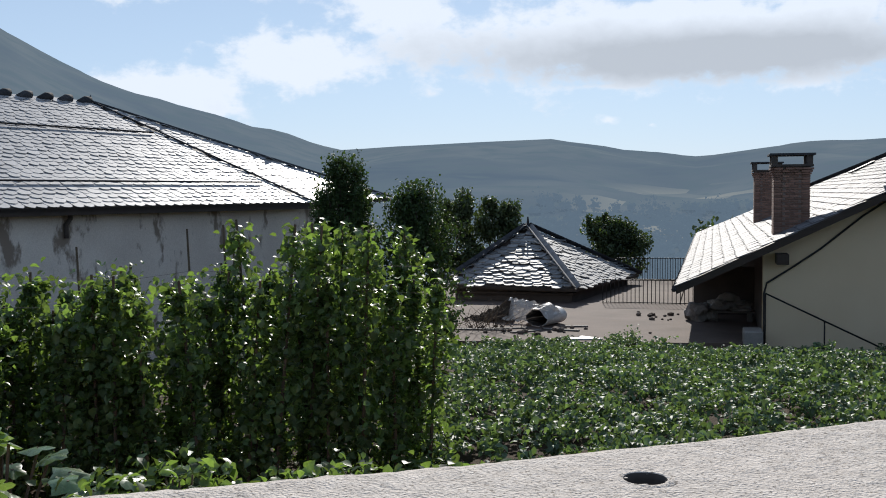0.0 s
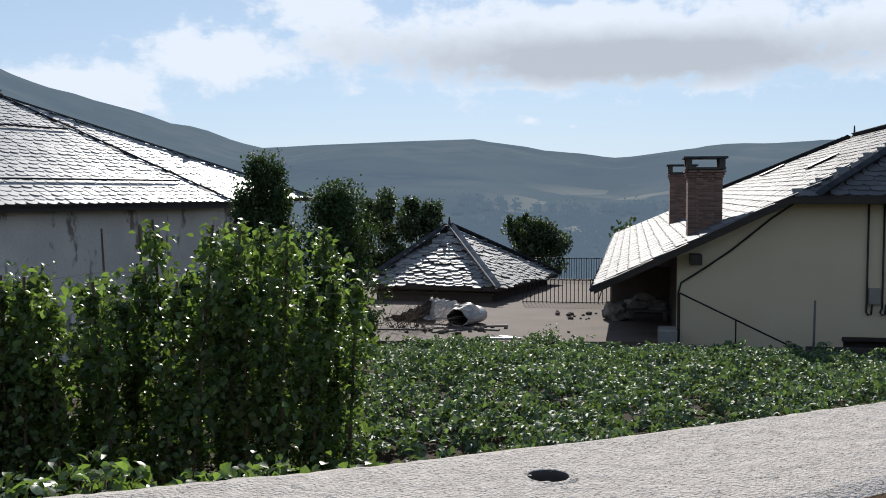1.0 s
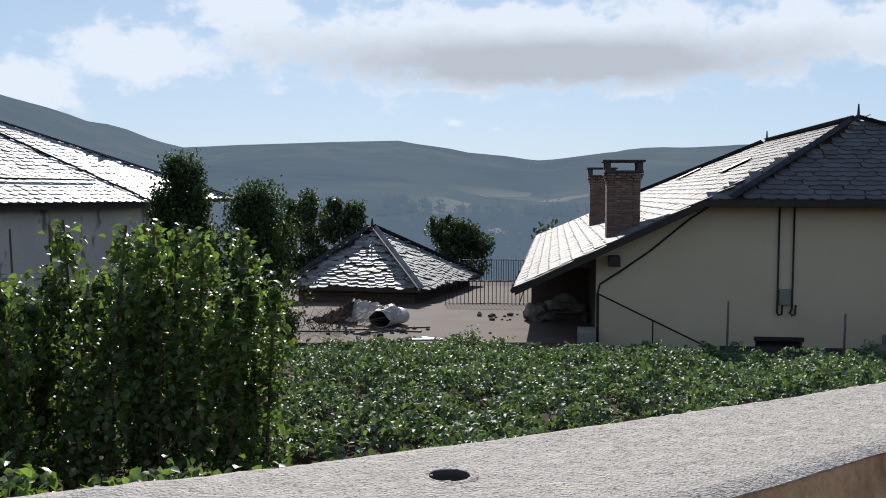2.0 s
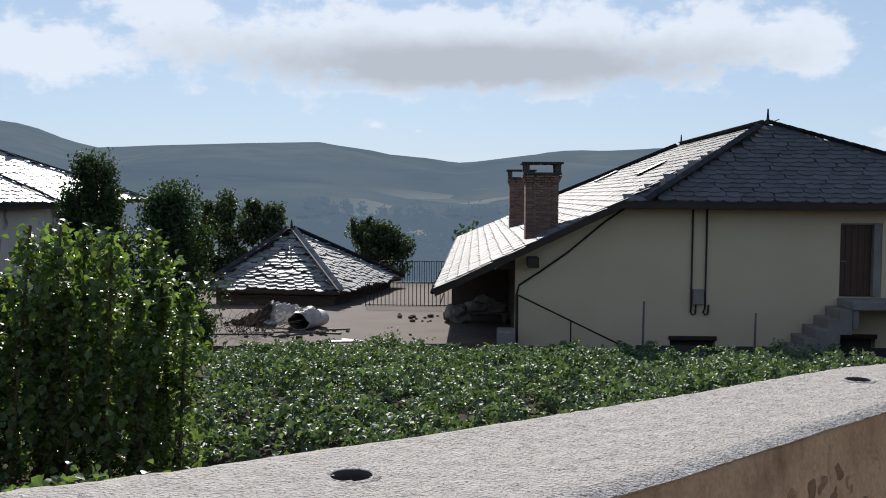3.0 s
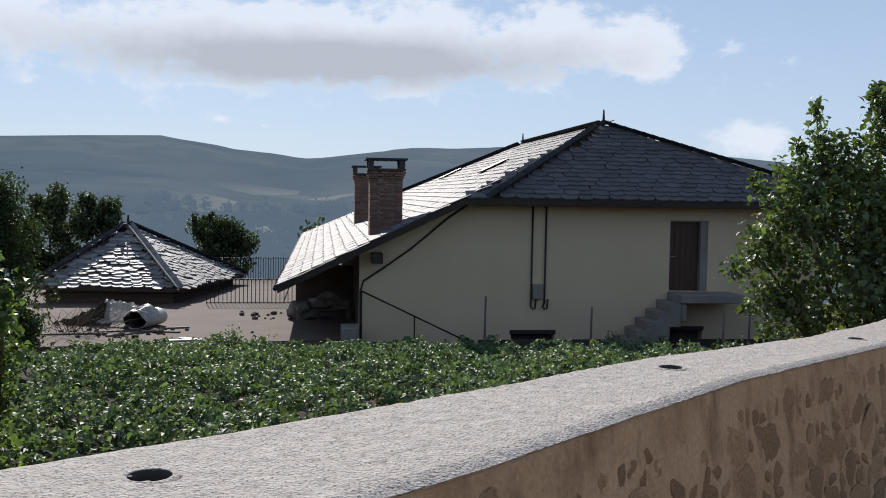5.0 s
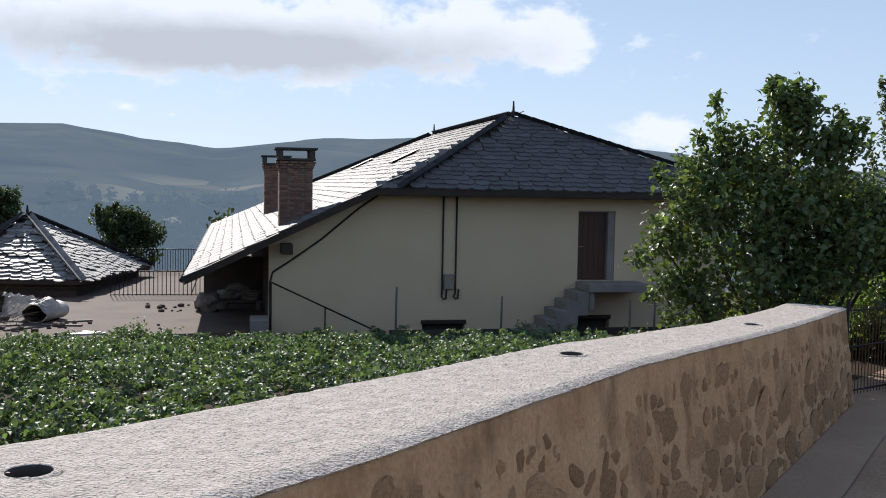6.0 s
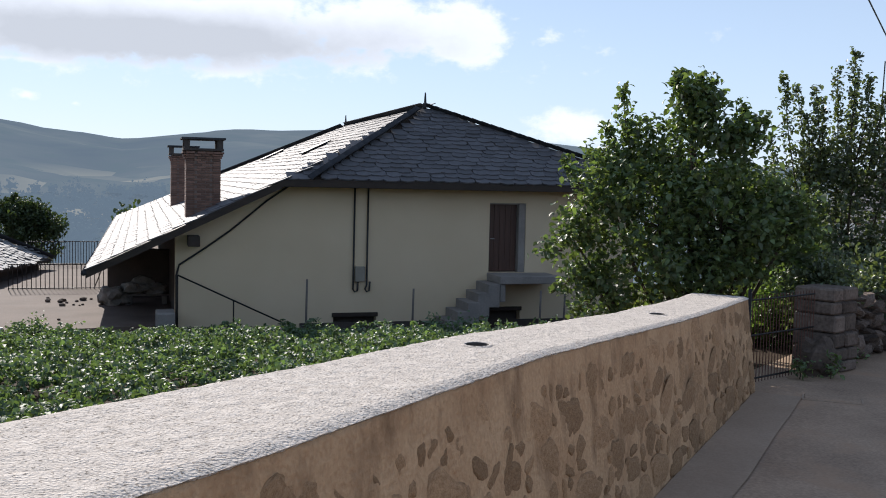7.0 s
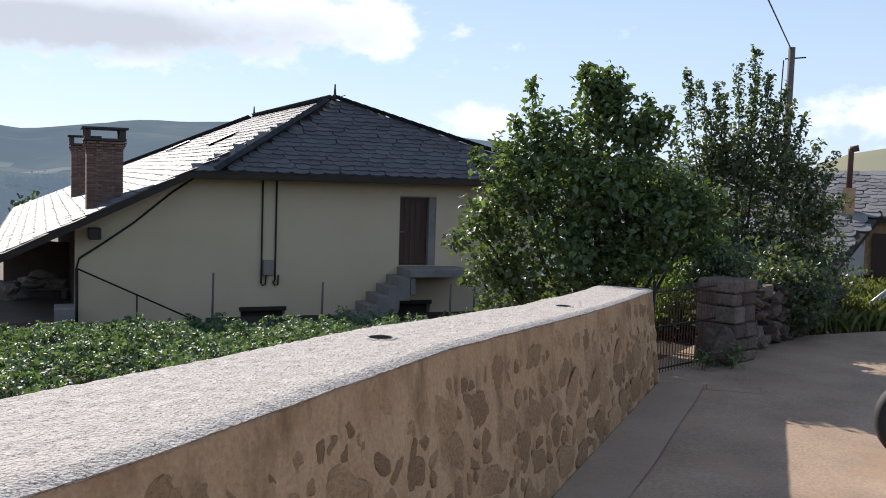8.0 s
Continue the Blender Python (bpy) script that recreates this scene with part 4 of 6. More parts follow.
# ---- slate-roofed hut in the yard ----
def build_hut():
    hut = thing("hut", "low dark hut with a pyramid roof of rounded slates", "hut", (-6.96, 38.85, -2.15))
    hut.scale = (1.42, 1.42, 1.42)
    ez, ap = 0.40, (-0.433, 0.39, 1.80)
    c = [(-2.07, -2.87, ez + 0.02), (1.40, -3.08, ez - 0.02), (2.48, 2.94, ez - 0.14), (-0.98, 3.15, ez - 0.1)]
    k = lambda f: [(p[0] * f, p[1] * f) for p in c]
    # Wall colour is near-black to carry the shade below the eaves
    part("masonry_shell", prism_data(k(0.88), -1.6, ez - 0.02, PLINTH_SHADE), hut, "masonry walls coloured near-black for their shade")
    part("eaves_beam", prism_data(k(0.92), ez - 0.22, ez - 0.15, WOOD_DARK), hut, "dark eaves timber")
    roof = new("roof")
    roof.parent = hut
    rng = random.Random(3)
    for i in range(4):
        tri = [c[i], c[(i + 1) % 4], ap]
        part("deck", sheet_data(tri, 0.07, WOOD_DARK), roof)
        plane_slates(roof, tri, None, 0.25, 0.165, SLATE_HUT, rng, rnd=0.75, thick=0.03, pieces=200, jitter=0.32, lay=0.05)
        ridge_caps(roof, c[i], ap, 0.20, 0.16, SLATE_COTTAGE if i == 1 else SLATE_RIDGE, 0.03, 0.05)
    x, y, az = ap
    part("finial", tube_data([(x, y, az), (x, y, az + 0.1), (x, y, az + 0.28)], 0.06, SLATE_RIDGE, 6, 0.3), roof, "stone finial")
    for q in range(5):
        part("crown_slate", box_data(-0.05, 0.0, 0, 0.05, 0.30, 0.03, SLATE_RIDGE), roof, at=Matrix.Translation((x, y, az + 0.06)) @ Matrix.Rotation(q * 1.257, 4, "Z") @ Matrix.Rotation(radians(-28), 4, "X"))


build_hut()


# ---- whitewashed building ----
def build_barn():
    C, F, R = Vector((-10.0, 22.9, 1.58)), Vector((-15.65, 22.04, 4.16)), Vector((-8.92, 25.93, 1.66))
    d = Vector((0.318, 0.948, 0))
    n = Vector((-0.948, 0.318, 0))
    L = C - d * 15
    FL = Vector((-19.15, 12.20, 4.26))
    B, BL = R + n * 11 + d * 0.5, L + n * 9
    b = thing("barn", "old white-plastered building with peeling walls and a slate hip roof", "building")
    roof = new("roof")
    roof.parent = b
    rng = random.Random(8)
    for k, f in enumerate(([L, C, F, FL], [C, R, F], [R, B, F], [B, BL, FL, F])):
        part("slope", sheet_data([tuple(p) for p in f], 0.08, WOOD_DARK), roof)
    near = lambda u, v: abs(u - 11.5)
    plane_slates(roof, [L, C, F, FL], None, 0.25, 0.185, SLATE_OLD, rng, rnd=1.0, thick=0.013, pieces=300, near=near, jitter=0.04, lay=0.018)
    plane_slates(roof, [C, R, F], None, 0.25, 0.185, SLATE_OLD, rng, rnd=1.0, thick=0.012, pieces=60)
    plane_slates(roof, [R, B, F], None, 0.3, 0.25, SLATE_OLD, rng, rnd=1.0, thick=0.012, pieces=0)
    up = Vector((0, 0, 0.05))
    part("hip_strip", tube_data([C + up, F + up], 0.022, SLATE_RIDGE, 6), roof, "dark hip joint")
    part("hip_strip", tube_data([R + up, F + up], 0.03, SLATE_RIDGE, 6), roof)
    for t in (0.17, 0.66):      # snow rails across the slope
        a0, a1 = L.lerp(FL, t), C.lerp(F, t)
        part("snow_rail", tube_data([a0 + up * 1.6, a0.lerp(a1, 0.97) + up * 1.6], 0.022, IRON, 6), roof, "thin dark snow rail")
    for i in range(16):         # ridge knobs
        p = F.lerp(FL, (0.55 * i + 0.35) / 10.4)
        part("ridge_tile", tube_data([p + Vector((0, 0, -0.05)), p + d * 0.2 + Vector((0, 0, 0.06)), p + d * 0.34 + Vector((0, 0, 0.06))], 0.10, SLATE_RIDGE, 8), roof, "dark rounded ridge tile")
    part("finial", tube_data([F, F + Vector((0, 0, 0.2))], 0.05, SLATE_RIDGE, 6, 0.2), roof)
    w = [L + n * 0.35 - d * 0, C + n * 0.35 - d * 0.25, R + n * 0.55 - d * 0.3, B - n * 0.3, BL - n * 0.3]
    part("masonry_shell", prism_data([(p.x, p.y) for p in w], -2.6, 1.52, PLASTER), b, "peeling stained white plaster")
    part("eaves_board", sheet_data([tuple(L - Vector((0, 0, 0.02))), tuple(C - Vector((0, 0, 0.02))), tuple(C + n * 0.04 - Vector((0, 0, 0.02))), tuple(L + n * 0.04 - Vector((0, 0, 0.02)))], 0.13, WOOD_DARK), roof, "dark eaves edge")
    # broken drain pipe under the eaves
    p = C + n * 0.30 - d * 6.75
    part("drain_stub", tube_data([(p.x, p.y, 1.50), (p.x, p.y, 1.36), (p.x - 0.03, p.y - 0.10, 1.24), (p.x - 0.03, p.y - 0.10, 0.98)], 0.045, PLINTH_SHADE, 8), b, "dark broken drain pipe")


build_barn()


# ---- trees ----
def tree(name, label, base, top, centre, radii, leaves, size, material, seed, limbs=26, clump=0.24, shoots=0, trunk=0.09, cone=0.0, category="tree", lift=0.0, kind="", reach=0.85, flare=0.12):
    """A trunk, limbs to clumps spread unevenly through the crown, and leaves round the limbs. All in metres; centre: the crown's middle."""
    rng, nr = random.Random(seed), np.random.default_rng(seed)
    t = thing(name, label, category, base, kind=kind)
    b, c = Vector((0, 0, 0)), Vector(centre) - Vector(base)
    lines = [([b, b.lerp(c, 0.5) + Vector((rng.uniform(-.1, .1), rng.uniform(-.1, .1), 0)), Vector((c.x, c.y, top - base[2] - 0.45 * radii[2]))], trunk, 0.15)]
    pts = []
    for i in range(limbs):
        z = rng.uniform(-0.95, 0.98)
        r = math.sqrt(max(0.02, 1 - z * z)) * (1 - cone * 0.5 * (z + 1)) * rng.uniform(0.45, 1.12)
        a = rng.uniform(0, 2 * math.pi)
        tip = c + Vector((math.cos(a) * r * radii[0], math.sin(a) * r * radii[1], z * radii[2]))
        root = Vector((c.x * 0.9, c.y * 0.9, max(0.15, tip.z - rng.uniform(0.3, 0.9) * radii[2])))
        mid = root.lerp(tip, 0.5) + Vector((0, 0, -0.12 * radii[2] + lift))
        lines.append(([root, mid, tip], trunk * 0.35, 0.2))
        pts.append((tip, mid))
    for i in range(shoots):
        a, r = rng.uniform(0, 2 * math.pi), rng.uniform(0.1, reach)
        x0 = c + Vector((math.cos(a) * r * radii[0], math.sin(a) * r * radii[1], radii[2] * (0.75 - 0.8 * r * r) * 0.7))
        tip = x0 + Vector((math.cos(a) * flare, math.sin(a) * flare, rng.uniform(0.5, 1.75) * radii[2] * (1.1 - 0.7 * r)))
        if tip.z > top - base[2]:
            tip.z = top - base[2] - rng.uniform(0, 0.3)
        lines.append(([x0 - Vector((0, 0, 0.5)), x0, tip], trunk * 0.22, 0.15))
        pts.append((tip, x0))
    part("trunk", joined_tubes(lines, BARK), t, "brown trunk and limbs")
    cs, per = [], max(1, leaves // len(pts))
    for k, (tip, mid) in enumerate(pts):
        n = int(per * rng.uniform(0.55, 1.45))
        u = nr.random(n) ** 0.7
        q = np.array(mid)[None] * (1 - u)[:, None] + np.array(tip)[None] * u[:, None]
        sp = clump * (0.45 if k >= limbs else rng.uniform(0.7, 1.5))
        cs.append(q + np.clip(nr.normal(0, 1, (n, 3)), -1.5, 1.5) * (sp, sp, 0.8 * sp))
    part("crown", leaves_data(np.concatenate(cs), size, material, nr, up=0.35), t, "leafy crown")
    return t


def lobed_tree(name, label, base, right, lobes, shoots, dens, size, material, seed, trunk=0.09, twig=0.22, shade=0.45, grow=1.0):
    """A tree whose limbs each carry one leafy mass. lobes: across, depth, height, radius; shoots: root and tip of a leafy rod (across, height) and its depth."""
    rng, nr = random.Random(seed), np.random.default_rng(seed)
    t = thing(name, label, "tree", base)
    rt = Vector((right[0], right[1], 0)).normalized()
    bk = Vector((-rt.y, rt.x, 0))
    at = lambda u, v, z: (rt * u + bk * v) * grow + Vector((0, 0, 1.73 + (z - 1.73) * grow - base[2]))
    lines = [([Vector((0, 0, 0)), at(0.03, 0, base[2] + 0.7), at(-0.05, 0.05, base[2] + 1.6)], trunk, 0.6)]
    cs = []
    for u, v, z, r in lobes:
        c = at(u, v, z)
        root = at(u * 0.15, v * 0.15, base[2] + min(1.5, 0.35 * (z - base[2])))
        lines.append(([root, root.lerp(c, 0.55) + Vector((0, 0, -0.12)), c], trunk * 0.42, 0.35))
        n = int(95 * r * r) + 10
        for _ in range(n):              # twigs of the mass, most of them near its skin
            d = Vector((rng.gauss(0, 1), rng.gauss(0, 1), rng.gauss(0, 1) + 0.25)).normalized()
            k = r * rng.uniform(0.25, 1.0) ** 0.6 * (1 + 0.3 * noise.noise(d * 2.1 + c))
            tip = c + Vector((d.x * k, d.y * k, d.z * k * 1.05))
            if rng.random() < 0.3:
                lines.append(([c, c.lerp(tip, 0.6) + Vector((0, 0, -0.04)), tip], trunk * 0.09, 0.3))
            m = max(3, int(dens * rng.uniform(0.3, 1.5)))
            q = np.clip(nr.normal(0, 1, (m, 3)), -1.8, 1.8) * (twig * 0.5, twig * 0.5, twig * 0.42)
            cs.append(q + np.array(tip))
    for u0, z0, u1, z1, v in shoots:
        a, b = at(u0, v * 0.6, z0), at(u1, v, z1)
        mid = a.lerp(b, 0.5) + rt * rng.uniform(-0.06, 0.06)
        lines.append(([a, mid, b], 0.014, 0.25))
        m = int((110 + 2.6 * dens) * (b - a).length)
        f = nr.random(m) ** 0.8
        w = (0.07 * (1 - 0.75 * f) + 0.016)[:, None]
        p = np.where((f < 0.5)[:, None], np.array(a) + (np.array(mid) - np.array(a)) * (2 * f)[:, None], np.array(mid) + (np.array(b) - np.array(mid)) * (2 * f - 1)[:, None])
        cs.append(p + nr.normal(0, 1, (m, 3)) * w)
    part("trunk", joined_tubes(lines, BARK), t, "brown trunk and limbs")
    part("crown", leaves_data(np.concatenate(cs), size, material, nr, shape=0.72, up=shade), t, "leafy crown")
    return t


lobed_tree("hazel_tree", "bushy green hazel tree with broad leaves behind the wall", (6.05, 9.95, -1.0), (0.859, -0.512),
           [(0.0, 0.1, 2.1, 0.58), (-0.05, 0, 2.6, 0.30), (-0.72, 0.1, 2.12, 0.34), (-0.95, -0.1, 1.72, 0.42), (-1.2, 0, 1.0, 0.42), (-0.98, 0, 0.55, 0.36), (0.45, 0.1, 2.25, 0.3), (0.78, 0.3, 1.62, 0.30),
            (0.85, 0.2, 1.3, 0.48), (1.02, 0.3, 1.28, 0.32), (-0.35, -0.2, 1.3, 0.74), (0.3, -0.1, 1.35, 0.66), (-0.2, 0.0, 0.65, 0.72), (0.42, 0.0, 1.05, 0.42), (-0.35, 0.6, 1.6, 0.6)],
           [(-0.1, 2.5, -0.22, 2.98, 0.0), (0.0, 2.5, 0.06, 2.97, 0.1), (0.1, 2.4, 0.16, 2.86, 0), (-0.7, 2.2, -0.78, 2.8, 0), (-0.85, 2.0, -1.0, 2.42, 0.1), (0.45, 2.3, 0.46, 2.66, 0.1), (0.6, 2.2, 0.7, 2.52, 0),
            (-1.2, 1.7, -1.4, 2.02, 0), (-1.4, 1.0, -1.6, 0.98, -0.1), (-1.3, 0.7, -1.5, 0.55, -0.1), (-1.1, 0.4, -1.25, 0.32, 0)], 44, 0.074, LEAF_HAZEL, 21, grow=1.05)
lobed_tree("plum_tree", "slender plum tree with upright dark shoots beside the stone pillar", (9.4, 11.6, -0.7), (0.777, -0.629),
           [(0.0, 0, 1.15, 0.85), (-0.6, 0, 1.1, 0.6), (0.75, 0, 1.05, 0.55), (-0.42, 0, 2.0, 0.34), (0.12, 0, 2.15, 0.42), (0.55, 0, 1.9, 0.34), (-0.2, -0.1, 0.5, 0.75), (0.55, 0, 0.5, 0.5), (1.0, 0, 1.45, 0.25), (-0.95, 0.1, 0.95, 0.42), (-0.1, 0, 1.7, 0.5)],
           [(-0.6, 1.6, -0.87, 3.36, 0), (-0.5, 1.7, -0.70, 3.2, 0.2), (-0.45, 1.8, -0.52, 2.8, -0.2), (-0.25, 1.9, -0.32, 3.0, 0), (-0.1, 2.0, -0.16, 3.42, 0.1), (0.0, 2.0, 0.06, 3.68, 0), (0.08, 2.0, 0.12, 3.3, 0.3),
            (0.12, 2.1, 0.26, 3.28, -0.2), (0.3, 2.0, 0.50, 3.12, 0), (0.4, 1.9, 0.62, 2.9, 0.2), (0.5, 1.8, 0.78, 2.76, 0), (0.6, 1.6, 1.0, 2.36, 0.1), (0.7, 1.5, 1.24, 2.2, 0), (0.7, 1.3, 1.16, 1.9, -0.2),
            (0.8, 1.2, 1.36, 1.62, 0), (0.8, 1.0, 1.22, 1.2, 0.1), (-0.75, 1.4, -1.0, 2.5, 0), (-0.8, 1.2, -1.08, 1.95, 0.2), (-0.3, 2.0, -0.42, 3.15, -0.3), (0.2, 2.1, 0.36, 2.95, 0.3)], 40, 0.06, LEAF_PLUM, 22, trunk=0.07, twig=0.24)
tree("laurel_tree", "dark green conical laurel tree", (-7.82, 19.4, -1.95), 2.75, (-7.82, 19.4, 0.62), (1.0, 0.92, 2.05), 27000, 0.07, LEAF_DARK, 23, limbs=100, clump=0.13, cone=0.4, shoots=0)
tree("laurel_tree", "broad dark green laurel tree beside the hut", (-6.5, 20.4, -2.05), 2.0, (-6.5, 20.35, 0.2), (1.14, 1.05, 1.8), 28000, 0.07, LEAF_DARK, 24, limbs=100, clump=0.17, cone=0.3, shoots=0)
tree("walnut_tree", "dark rounded tree standing beyond the hut", (-12.75, 48.1, -5.0), 2.2, (-12.75, 48.0, -0.5), (1.75, 1.5, 2.6), 11000, 0.17, LEAF_FAR, 25, limbs=36, clump=0.22)
tree("walnut_tree", "dark rounded tree standing beyond the hut", (-10.9, 48.4, -5.0), 1.7, (-10.9, 48.3, -0.95), (1.7, 1.4, 2.45), 11000, 0.17, LEAF_FAR, 26, limbs=36, clump=0.22)
tree("orchard_tree", "rounded green tree behind the yard fence", (-5.25, 50.5, -5.0), 0.68, (-5.25, 50.5, -1.4), (1.95, 1.8, 1.85), 13000, 0.16, LEAF_FAR, 27, limbs=44, clump=0.2, shoots=6)
tree("orchard_tree", "green tree crown showing behind the low roof", (0.3, 75, -8.0), 0.5, (0.3, 75, -3), (2.6, 2.5, 3.4), 3500, 0.34, LEAF_FAR, 28, limbs=44, clump=0.4)
tree("plum_sapling", "bushy plum sapling between two larger trees", (8.75, 12.9, -1.0), 2.1, (8.75, 12.9, 0.8), (0.6, 0.6, 1.15), 8000, 0.066, LEAF_PLUM, 30, limbs=50, clump=0.17, shoots=8, trunk=0.05)
tree("bramble_bush", "dark bramble spilling over the rubble wall", (8.8, 10.5, -0.5), 0.95, (8.75, 10.4, 0.42), (0.75, 0.5, 0.48), 6000, 0.07, LEAF_PLUM, 33, limbs=50, clump=0.15, trunk=0.03, category="bush")
tree("bramble_bush", "dark bramble growing behind the rubble wall", (9.9, 11.3, -0.4), 0.9, (9.8, 11.2, 0.4), (1.0, 0.6, 0.45), 9000, 0.07, LEAF_PLUM, 34, limbs=40, clump=0.15, trunk=0.03, category="bush")
tree("bramble_bush", "dark bramble trailing down the face of the rubble wall", (8.6, 9.9, -0.1), 0.75, (8.55, 9.75, 0.42), (0.95, 0.35, 0.3), 6000, 0.06, LEAF_PLUM, 37, limbs=50, clump=0.12, trunk=0.02, category="bush")
tree("bramble_bush", "dark bramble hanging over the stone pillar", (7.35, 9.5, -0.3), 1.0, (7.3, 9.25, 0.66), (0.5, 0.4, 0.28), 2800, 0.06, LEAF_PLUM, 36, limbs=40, clump=0.12, trunk=0.02, category="bush")
tree("garden_bush", "sunlit green shrub behind the iron gate", (7.6, 10.6, -0.6), 0.75, (7.6, 10.6, 0.12), (0.62, 0.5, 0.55), 4200, 0.06, LEAF_BEAN, 29, limbs=26, clump=0.14, trunk=0.03, category="bush")


def build_far_woods():
    nr = np.random.default_rng(4)
    cs = []
    for _ in range(420):
        az, d = radians(nr.uniform(-10, 9)), nr.uniform(420, 1050)
        x, y = d * math.sin(az), d * math.cos(az)
        n, s = 60, nr.uniform(4, 9)
        p = nr.normal(0, 0.42, (n, 3)) * s + (x, y, terrain_z(x, y) + s * 0.55)
        p[:, 2] = np.maximum(p[:, 2], terrain_z(x, y) + 0.8)
        cs.append(p)
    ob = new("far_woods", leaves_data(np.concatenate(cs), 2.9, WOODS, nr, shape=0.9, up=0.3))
    tagged(ob, "hazy hedgerows and woods on the valley slopes", "woods", kind="stuff")


# Blue glow in this material stands in for haze over the woods
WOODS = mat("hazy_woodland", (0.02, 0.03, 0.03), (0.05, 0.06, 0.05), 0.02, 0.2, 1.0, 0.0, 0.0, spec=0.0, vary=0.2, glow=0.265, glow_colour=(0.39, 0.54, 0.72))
build_far_woods()


# ---- vegetable garden ----
BED = [(-6.6, 24.9), (0.2, 26.0), (1.2, 25.2), (4.5, 24.2), (5.3, 20.6), (6.2, 22.2), (7.6, 20.2), (8.7, 17.4), (6.2, 11.2), (0.5, 6.0), (-3.0, 6.6), (-3.1, 9.6), (-4.2, 13), (-5.4, 19)]


def build_potatoes():
    nr = np.random.default_rng(12)
    cs = []
    y = 6.0
    while y < 26.0:
        x = -5.4 + nr.uniform(0, 0.3)
        while x < 9.3:
            px, py = x + nr.normal(0, 0.07), y + nr.normal(0, 0.07)
            x += 0.36
            if not inside(px, py, BED):
                continue
            h = 0.47 - 0.17 * smooth(20, 25, py) + nr.uniform(-0.16, 0.17) + 0.26 * noise.noise(Vector((px * 0.8, py * 0.8, 0)))
            for _ in range(int(nr.uniform(12, 17))):      # leaf sprays on each plant
                a, r = nr.uniform(0, 6.28), 0.29 * math.sqrt(nr.random())
                q = (px + r * math.cos(a), py + r * math.sin(a), garden_z(px, py) + h * (1.12 - 5.0 * r * r) + nr.normal(0, 0.045))
                cs.append(nr.normal(0, 1, (6, 3)) * (0.05, 0.05, 0.02) + q)
        y += 0.56
    tagged(new("potato_plants", leaves_data(np.concatenate(cs), 0.092, LEAF_POTATO, nr, shape=0.62, up=0.5, droop=0.3)), "dense green potato plants covering the garden bed", "potato plants", kind="stuff")
    # a few taller weeds at the yard's edge
    for x, y, k in ((-2.85, 25.3, -0.05), (-2.45, 25.35, 0.1), (6.7, 21.9, 0.05), (7.1, 21.4, 0.1), (8.4, 19.6, 0.0)):
        z = garden_z(x, y)
        w = thing("weed_clump", "tall leafy green weeds at the bed's edge", "weed", (x, y, z), group="weeds")
        for _ in range(6):
            e = (nr.normal(0, .2), nr.normal(0, .2), k + 0.5 + nr.normal(0, 0.06))
            part("stem", tube_data([(0, 0, 0), (e[0] * 0.4, e[1] * 0.4, e[2] * 0.6), e], 0.012, STAKE, 5, 0.4), w)
            part("foliage", leaves_data(np.array(e)[None] + nr.normal(0, 0.10, (40, 3)), 0.085, LEAF_POTATO, nr, up=0.5), w)


